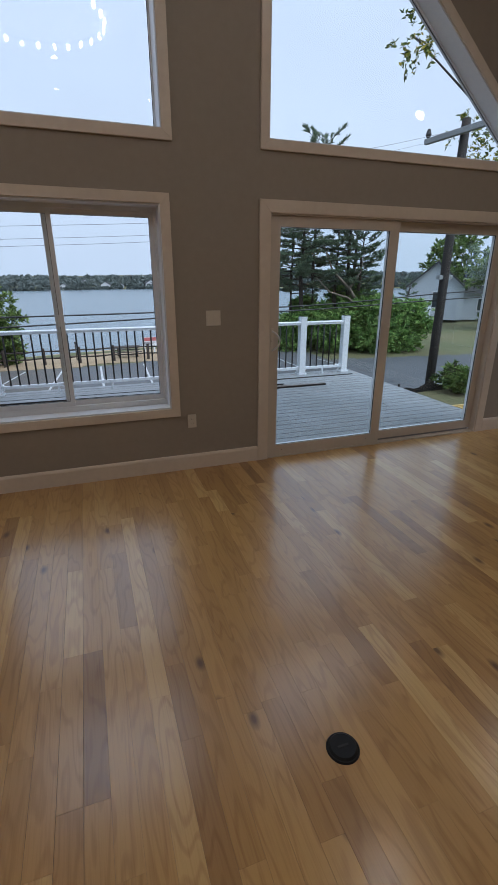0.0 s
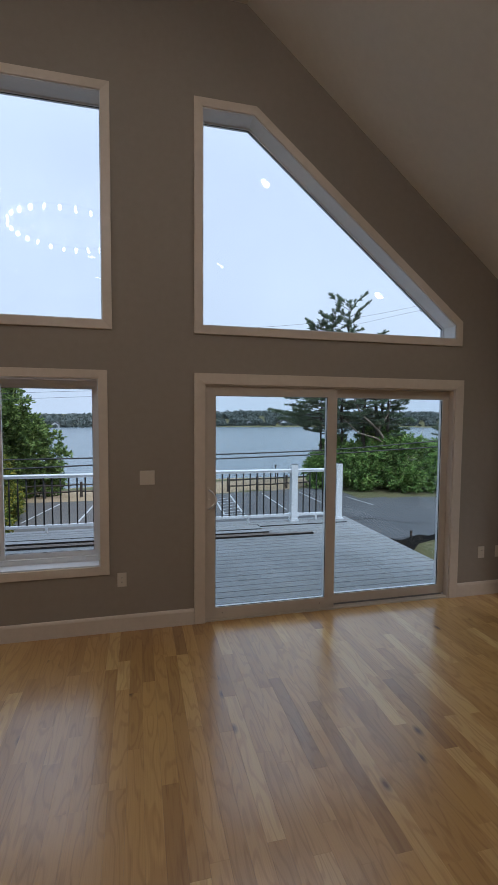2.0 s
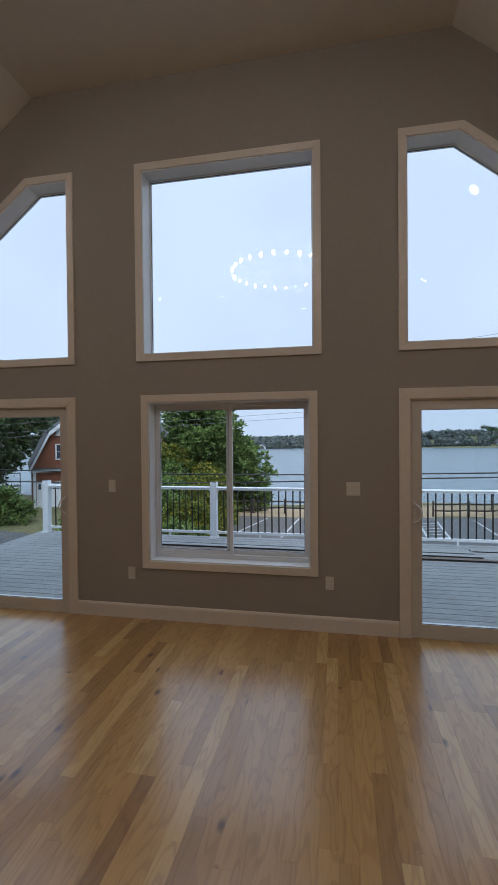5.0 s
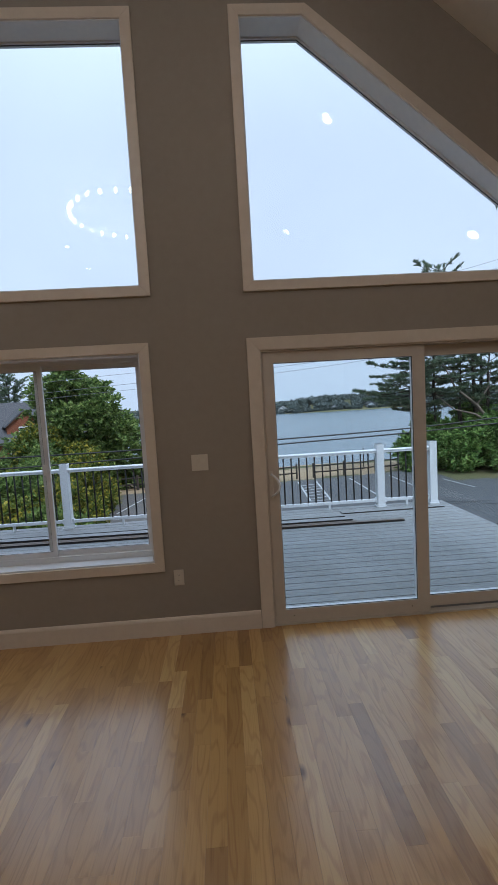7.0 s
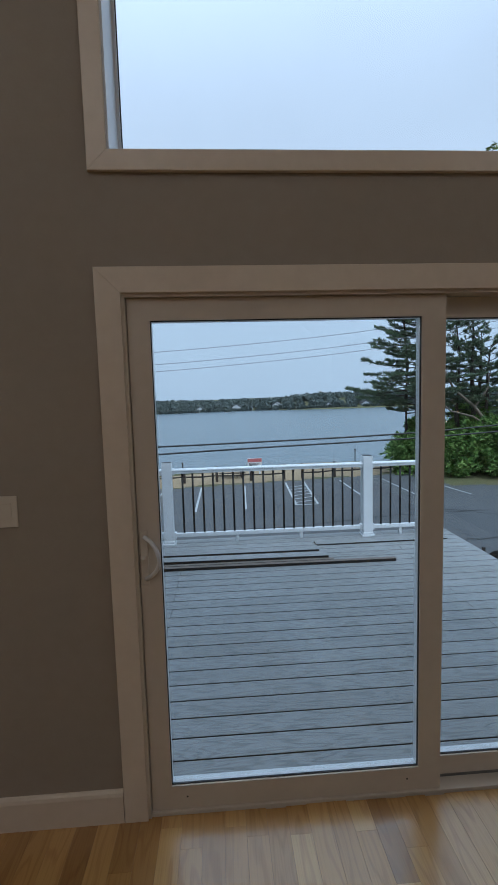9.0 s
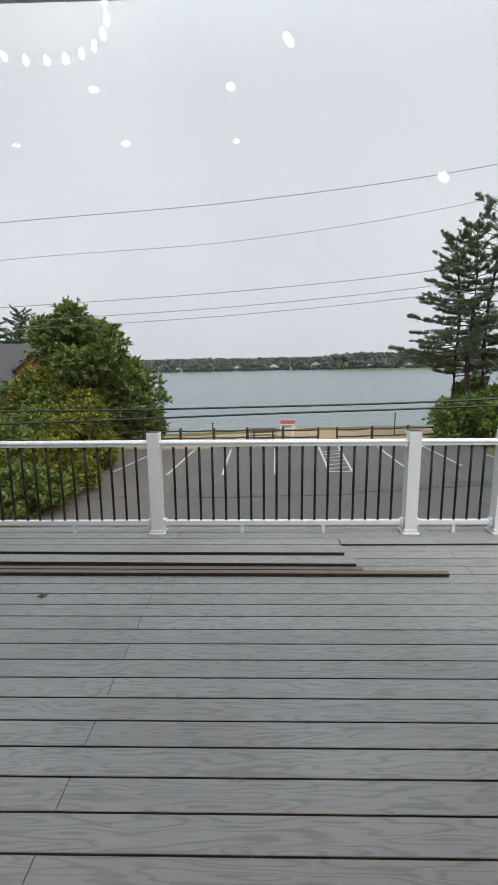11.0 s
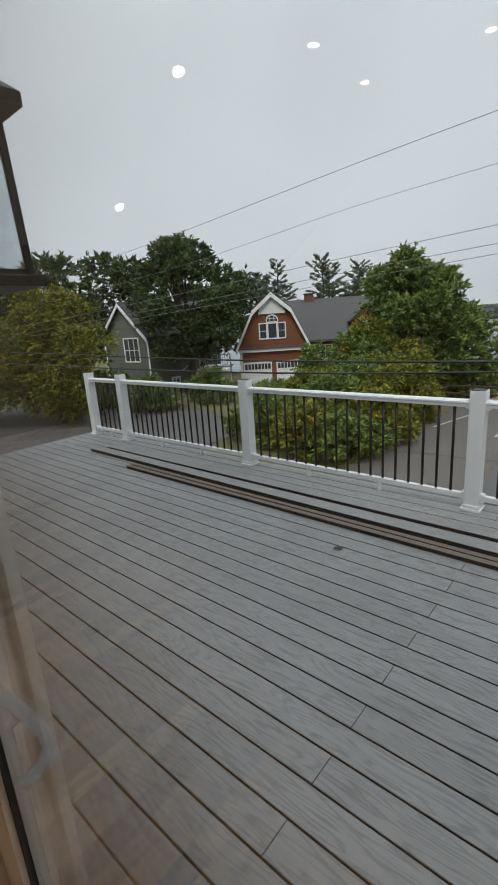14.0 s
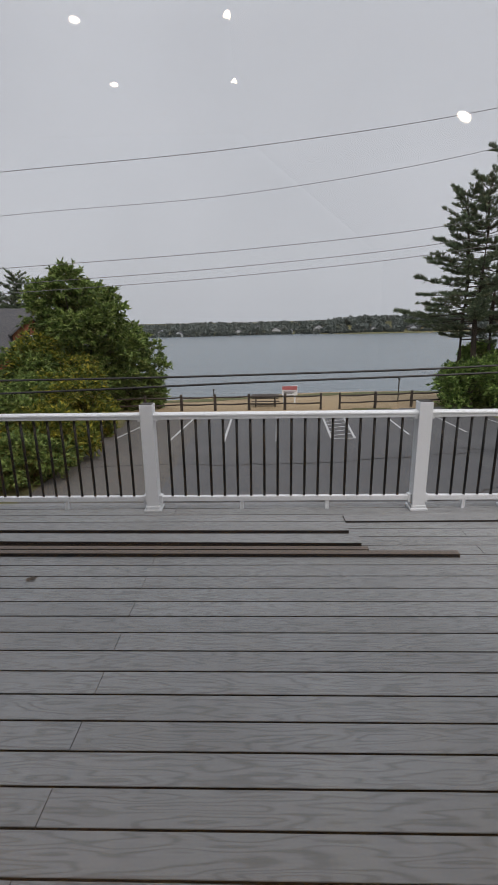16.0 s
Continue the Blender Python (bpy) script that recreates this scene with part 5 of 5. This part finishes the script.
def crown_blobs(seed, n, rx, ry, z0, z1, br):
    """Smaller leafy masses spread through a crown from z0 to z1."""
    rng = np.random.default_rng(seed)
    out = []
    for k in range(n):
        f = rng.random()
        a = rng.uniform(0, 2 * math.pi)
        w_ = math.sin(math.pi * (0.12 + 0.83 * f)) ** 0.7
        q = rng.uniform(0.25, 1.0) ** 0.6
        s = br * rng.uniform(0.6, 1.25)
        out.append((rx * w_ * q * math.cos(a), ry * w_ * q * math.sin(a), z0 + (z1 - z0) * f, s, s, s * 0.72))
    return out


broad_tree(-9.0, 28.2, 8.5, crown_blobs(1, 85, 3.6, 3.2, 0.8, 8.3, 0.78), 48000, 0.10, M_LEAF, "full green broadleaf tree beside the beach", 11)
broad_tree(-6.5, 29.2, 4.8, crown_blobs(2, 44, 2.6, 2.2, 0.4, 4.6, 0.72), 26000, 0.095, M_LEAF, "rounded green broadleaf tree beside the beach", 12)
broad_tree(-9.6, 25.6, 4.6, crown_blobs(3, 30, 2.6, 2.0, 0.6, 4.2, 0.75), 20000, 0.085, M_LEAFY, "yellowing broadleaf tree before the red house", 13)
for k, (x, y, h, r) in enumerate(((-8.2, 19.2, 2.6, 2.0), (-9.8, 18.6, 2.2, 1.9), (-10.4, 21.2, 3.2, 2.1), (-11.6, 18.4, 1.6, 1.5), (-7.2, 22.4, 2.8, 1.9), (-9.2, 23.6, 3.6, 2.3), (-10.6, 24.0, 3.6, 2.1))):
    broad_tree(x, y, h, crown_blobs(20 + k, 18, r, r * 0.8, 0.3, h, 0.75), 12000, 0.08, M_LEAF if k % 3 != 1 else M_LEAFY, "dense shrub turning yellow beside the lot", 30 + k, 0.07, "shrub")
for k, (x, y, h, r) in enumerate(((-21.5, 17.6, 1.9, 2.2), (-26.0, 17.2, 2.2, 2.6), (-30, 15.0, 2.6, 2.8), (-20.0, 21.6, 1.6, 1.8))):
    broad_tree(x, y, h, crown_blobs(50 + k, 14, r, r * 0.6, 0.2, h, 0.7), 7000, 0.085, M_LEAF, "low green shrub along the drive", 60 + k, 0.06, "shrub")
for k, (x, y, h, r) in enumerate(((-9.6, 14.8, 1.9, 1.5), (-7.4, 14.2, 1.9, 1.4), (-5.9, 14.3, 1.5, 1.2), (-5.9, 16.6, 2.0, 1.3), (-7.9, 16.7, 2.4, 1.6), (-6.3, 19.0, 2.4, 1.5), (-11.2, 16.0, 1.9, 1.5), (-5.9, 21.4, 2.4, 1.2))):
    broad_tree(x, y, h, crown_blobs(150 + k, 16, r, r, 0.15, h, 0.55), 9000, 0.075, M_LEAFY if k % 2 else M_LEAF, "leafy shrub with yellow sprays at the drive's edge", 160 + k, 0.05, "shrub")
broad_tree(-23.0, 22.6, 10.6, crown_blobs(4, 46, 3.6, 3.2, 3.2, 10.5, 0.85), 34000, 0.11, M_LEAFD, "tall dark oak beside the grey-green house", 14, 0.34)
broad_tree(-23.6, 12.6, 9.0, crown_blobs(5, 60, 3.4, 2.8, 1.2, 7.9, 0.9), 32000, 0.09, M_LEAFY, "light green leafy tree beside the drive", 15)
broad_tree(-29.0, 10.5, 6.4, crown_blobs(15, 24, 3.4, 3.0, 1.0, 6.0, 1.3), 16000, 0.10, M_LEAF, "green leafy tree beside the drive", 25)
for k, (x, y, h, r) in enumerate(((-42, 30, 11.5, 5), (-50, 27, 12.5, 5), (-36, 38, 11, 5), (-47, 20, 11, 4.5), (-56, 18, 12, 5))):
    broad_tree(x, y, h, crown_blobs(70 + k, 22, r, r, 2.5, h, 1.8), 9000, 0.24, M_LEAFD, "dark broadleaf tree in the far hedge line", 80 + k, 0.3)


def pine(x, y, height, seed, label, low=0.3, reach=3.6, stems=1, side=0.0, count=26, dense=1.0):
    """A ragged pine: leaning stems, long level boughs that fork into twigs, each twig with upswept tufts of needles."""
    rng = np.random.default_rng(seed)
    g = ground_z(x, y)
    t = thing("pine_tree", label, "pine tree", pose(x, y, g))
    at, ways = [], []
    for s in range(stems):
        ox, oy = (rng.uniform(-1.3, 1.3), rng.uniform(-0.9, 0.9)) if s else (0, 0)
        h = height * (1 if s == 0 else rng.uniform(0.72, 0.95))
        lean = rng.uniform(-0.6, 0.6)
        path = [Vector((ox + lean * f * f + 0.12 * math.sin(9 * f + s), oy, h * f - 0.1)) for f in (0, 0.2, 0.4, 0.6, 0.8, 1.0)]
        bm = tube(path, [0.21, 0.18, 0.145, 0.11, 0.07, 0.02], 8)
        for k in range(count):
            f = low + (0.99 - low) * (k + rng.random()) / count
            a = 2.4 * k + rng.uniform(-0.5, 0.5)
            ln = reach * (1.08 - f) ** 0.55 * rng.uniform(0.18, 1.15) + 0.35
            rise = rng.uniform(-0.14, 0.22) + 1.3 * max(0.0, f - 0.62) ** 0.8
            c = Vector((ox + lean * f * f, oy, h * f))
            way = Vector((math.cos(a) + side, math.sin(a), rise)).normalized()
            e = c + way * ln
            mid = c.lerp(e, 0.5) + Vector((0, 0, -0.06 * ln))
            tube([c, mid, e], [0.035 * (1.2 - f) + 0.012, 0.022, 0.006], 5, bm)
            across = Vector((-way.y, way.x, 0))
            for j in range(max(4, int(ln * 6.5 * dense))):
                u = rng.uniform(0.28, 1.0)
                p = c.lerp(mid, u / 0.5) if u < 0.5 else mid.lerp(e, (u - 0.5) / 0.5)
                tw = (way * rng.uniform(0.5, 1.1) + across * rng.choice((-1, 1)) * rng.uniform(0.2, 1.0) + Vector((0, 0, rng.uniform(0.0, 0.35)))).normalized()
                tl_ = rng.uniform(0.25, 0.6) * (0.35 + 0.30 * ln * (1.15 - u))
                for q in (0.35, 0.7, 1.0):
                    at.append(p + tw * tl_ * q)
                    ways.append(tw + Vector((0, 0, 0.35)))
        part("trunk", bm, M_BARK, t)
    leaves("crown", np.array(at), 0.09, M_NEEDLE, t, seed + 1, per=6, long=1.5, thin=0.22, aim=np.array(ways), spread=0.5)
    return t


pine(16.2, 28.4, 14.0, 101, "tall ragged pine with several trunks above the hedge", 0.32, 4.4, 3, -0.25, 62, 1.3)
pine(18.9, 27.6, 11.5, 102, "tall ragged pine with bare lower trunks", 0.42, 2.9, 4, 0.1, 30, 1.2)
dl = thing("bare_limb", "leaning bare bleached tree limbs among the pines", "tree", pose(19.0, 26.6, ground_z(19, 26.6)))
part("stem", tube([(1.2, 0, 0), (0.7, 0, 2.6), (-0.6, 0.1, 4.4), (-2.0, 0.2, 5.6), (-3.0, 0.2, 7.6)], [0.16, 0.13, 0.10, 0.07, 0.02], 7), M_DEADWOOD, dl, smooth=True)
part("limb", tube([(0.4, 0, 3.0), (-0.9, -0.2, 3.8), (-2.4, -0.3, 4.2), (-3.6, -0.3, 5.2)], [0.09, 0.07, 0.05, 0.015], 6), M_DEADWOOD, dl)
part("limb", tube([(-0.6, 0.1, 4.4), (0.3, 0.2, 5.6), (0.6, 0.3, 7.4)], [0.07, 0.05, 0.015], 6), M_DEADWOOD, dl)
part("limb", tube([(1.0, 0, 1.2), (0.0, -0.3, 2.0), (-1.6, -0.4, 2.2)], [0.08, 0.05, 0.02], 6), M_DEADWOOD, dl)
for k, (x, y, h) in enumerate(((-27.5, 39.0, 11.6), (-23.2, 41.8, 12.2), (-30.5, 40.5, 11.0), (-20.4, 44.5, 11.4))):
    pine(x, y, h, 110 + k, "dark pine standing behind the red house", 0.45, 2.9, 3, 0, 52, 1.5)
pine(33.5, 40.0, 4.8, 120, "small pine beside the white cottage", 0.1, 1.7, 1, 0, 26)
for k, (x, y, h, r) in enumerate(((15.2, 27.6, 2.6, 2.0), (17.8, 26.8, 3.4, 2.4), (20.4, 26.2, 3.6, 2.6), (22.8, 25.8, 3.0, 2.2), (16.6, 29.2, 3.2, 2.2), (19.6, 28.6, 4.0, 2.6))):
    broad_tree(x, y, h, crown_blobs(130 + k, 20, r, r * 0.75, 0.2, h, 0.8), 13000, 0.10, M_HEDGE, "dense glossy green shrub below the pines", 140 + k, 0.08, "shrub")
loose = [(-5.6, -1.7, 10.7, 0.5, 0.5, 0.55), (-5.1, -1.6, 11.5, 0.55, 0.5, 0.5), (-4.6, -1.4, 10.9, 0.45, 0.45, 0.4), (-4.2, -1.2, 11.9, 0.6, 0.6, 0.5), (-3.4, -1.0, 12.4, 0.7, 0.7, 0.55), (-4.8, -1.6, 12.2, 0.5, 0.5, 0.45), (-2.4, -0.6, 12.9, 0.9, 0.9, 0.6), (-1.4, -0.2, 8.9, 0.6, 0.6, 0.45), (-1.9, 0.3, 9.6, 0.6, 0.6, 0.4)]
loose = [(b[0] - 2.5, b[1] + 1.1, *b[2:]) for b in loose]
broad_tree(16.5, 8.5, 13.5, loose + crown_blobs(7, 26, 1.8, 2.4, 8.6, 13.4, 0.8), 16000, 0.05, M_LEAFY, "tall broadleaf tree with loose light green sprays", 17, 0.2, limbs=2)
broad_tree(46, 46, 9.0, crown_blobs(8, 26, 5, 4, 1.5, 9.0, 1.8), 9000, 0.2, M_LEAF, "broadleaf tree behind the white cottage", 18, 0.3)
broad_tree(41, 34, 7.5, crown_blobs(9, 22, 3, 3, 1.0, 7.5, 1.4), 9000, 0.16, M_LEAF, "broadleaf tree beside the white cottage", 19, 0.25)
broad_tree(8.9, 5.5, 0.8, crown_blobs(10, 10, 0.5, 0.4, 0.1, 0.7, 0.2), 1800, 0.05, M_LEAF, "weedy green shrub beside the pole", 20, 0.04, "shrub")

# ---- the far shore ----
rng = np.random.default_rng(5)
cs, sz = [], []
for k in range(3400):
    x = rng.uniform(-330, 330)
    d = rng.random() ** 1.5 * 70
    y = far_shore(x) + 3 + d
    h = rng.uniform(1.9, 3.8)
    if k % 4 == 0:
        y, h = far_shore(x) + rng.uniform(-0.8, 1.0), rng.uniform(0.6, 1.1)
    g = ground_z(x, y)
    q = rng.normal(size=(26, 3))
    q /= np.linalg.norm(q, axis=1, keepdims=True)
    r = h * 0.42
    cs.append(np.array([x, y, g + h * 0.6]) + q * np.array([r * 0.9, r * 0.9, h * 0.45]))
# the haze over these woods sits in the leaf colour alone
tagged(leaves("far_woods", np.concatenate(cs), 1.05, M_HAZED_LEAF, None, 6, per=1, long=1.1), "pale woods along the far shore, haze mixed into the leaf colour", "woods", kind="stuff")


def far_house(x, wide, high, material):
    y = far_shore(x) + 5.0 + 3 * math.sin(x * 1.7)
    t = thing("lake_house", "small pale house on the far shore", "house", pose(x, y, ground_z(x, y) - 0.3, 0, 0, 8 * math.sin(x)), group="far shore houses")
    part("wall", prism([(-wide / 2, 0), (wide / 2, 0), (wide / 2, high * 0.62), (0, high), (-wide / 2, high * 0.62)], 0, wide), material, t)
    for s in (1, -1):
        part("roof", prism([(s * (wide / 2 + 0.3), high * 0.58), (0, high), (0, high + 0.25), (s * (wide / 2 + 0.3), high * 0.58 + 0.25)], -0.3, wide), M_ROOF, t)
    for k in range(3):
        part("window", box(-wide * 0.36 + wide * 0.27 * k, -wide * 0.2 + wide * 0.27 * k, -0.06, -0.005, high * 0.2, high * 0.45), M_DARKWIN, t)


for x, w_, h_, mt in ((-62, 4, 3.2, M_WHITE), (-47, 5, 3.6, M_BLUEGREY), (-38, 3.5, 3, M_WHITE), (-25, 4, 3.2, M_WHITE), (-17, 4.5, 3.4, M_BLUEGREY), (-9, 3.5, 3.0, M_WHITE), (1.5, 4.2, 4.6, M_WHITE), (11, 4.5, 3.6, M_WHITE), (19, 3.2, 2.8, M_BLUEGREY), (34.5, 5, 4.2, M_WHITE), (62, 3.5, 2.8, M_WHITE), (84, 4, 3.2, M_BLUEGREY), (118, 4.5, 3.2, M_WHITE), (-90, 4.5, 3.4, M_WHITE), (-120, 4.5, 3.4, M_BLUEGREY)):
    far_house(x, w_, h_, mt)

# ---- deck boards ----
BOARD = {}


def board_mesh(kind, ln, wide, thick, material, edge):
    """A shared board mesh with eased top edges, lying along x from 0 to ln."""
    key = (kind, round(ln, 2))
    if key not in BOARD:
        prof = [(0, 0), (0, thick - edge), (edge, thick), (wide - edge, thick), (wide, thick - edge), (wide, 0)]
        bm = bmesh.new()
        rows = [[bm.verts.new((x, y, z)) for y, z in prof] for x in (0, ln)]
        for i in range(6):
            bm.faces.new((rows[0][i], rows[1][i], rows[1][(i + 1) % 6], rows[0][(i + 1) % 6]))
        bm.faces.new(rows[0])
        bm.faces.new(rows[1][::-1])
        bmesh.ops.recalc_face_normals(bm, faces=bm.faces)
        me = bpy.data.meshes.new(kind)
        bm.to_mesh(me)
        bm.free()
        me.materials.append(material)
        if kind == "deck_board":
            # sides and underside near-black: core colour plus the painted shade of the gaps
            me.materials.append(M_CORE_GAP)
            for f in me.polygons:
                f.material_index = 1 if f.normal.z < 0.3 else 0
        BOARD[key] = me
    return BOARD[key]


row = 0
y = 0.806 - 4 * PITCH
while y + PITCH < DFRONT + 0.10:
    if row % 2:
        cuts = [DX0, -3.39, 1.485, DX1]
    else:
        cuts = [DX0, -0.95, 1.485 + 2.44, DX1]
    if row % 4 == 3:
        cuts = [DX0, -3.39, 1.485, DX1]
    for a, b in zip(cuts, cuts[1:]):
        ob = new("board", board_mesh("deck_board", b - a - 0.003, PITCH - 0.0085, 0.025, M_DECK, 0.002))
        ob.parent = deck
        ob.location = (a, y + 0.0045, DZ - 0.025)
    row += 1
    y += PITCH

# ---- oak strip floor ----
floor = tagged(part("floor", box(-HALF, HALF, BACK, 0.0, -0.05, -0.012), M_SUB), "varnished oak strip floor with mixed tones", "floor", kind="structure")
rng = random.Random(4)
STRIP = 0.0826
far_v, far_q = [], []
x = -HALF
made = 0
while x < HALF - 0.01:
    wd = min(STRIP, HALF - x)
    y = BACK - rng.uniform(0, 0.8)
    while y < 0:
        ln = round(rng.choice((0.35, 0.5, 0.65, 0.8, 1.0, 1.2, 1.5)), 2)
        a, b = max(y, BACK), min(y + ln, 0.0)
        y += ln
        if b - a < 0.02:
            continue
        near = 0.0 < x < 2.6 and b > -3.6
        if near and made < 300 and wd == STRIP:
            ob = new("strip", board_mesh("floor_strip", b - a - 0.0004, STRIP - 0.0004, 0.012, M_OAK, 0.0003))
            ob.parent = floor
            ob.matrix_basis = Matrix.Translation((x + STRIP, a, -0.012)) @ Matrix.Rotation(radians(90), 4, "Z")
            made += 1
        else:
            i = len(far_v)
            e = 0.0003
            x0, x1, y0, y1 = x, x + wd - 0.0004, a, b - 0.0004
            far_v += [(x0, y0, -0.012), (x1, y0, -0.012), (x1, y1, -0.012), (x0, y1, -0.012), (x0 + e, y0 + e, 0), (x1 - e, y0 + e, 0), (x1 - e, y1 - e, 0), (x0 + e, y1 - e, 0)]
            far_q += [(i + 4, i + 5, i + 6, i + 7), (i, i + 1, i + 5, i + 4), (i + 1, i + 2, i + 6, i + 5), (i + 2, i + 3, i + 7, i + 6), (i + 3, i, i + 4, i + 7)]
    x += STRIP
tagged(np_mesh("strips", far_v, far_q, M_OAK2, floor), kind="stuff")
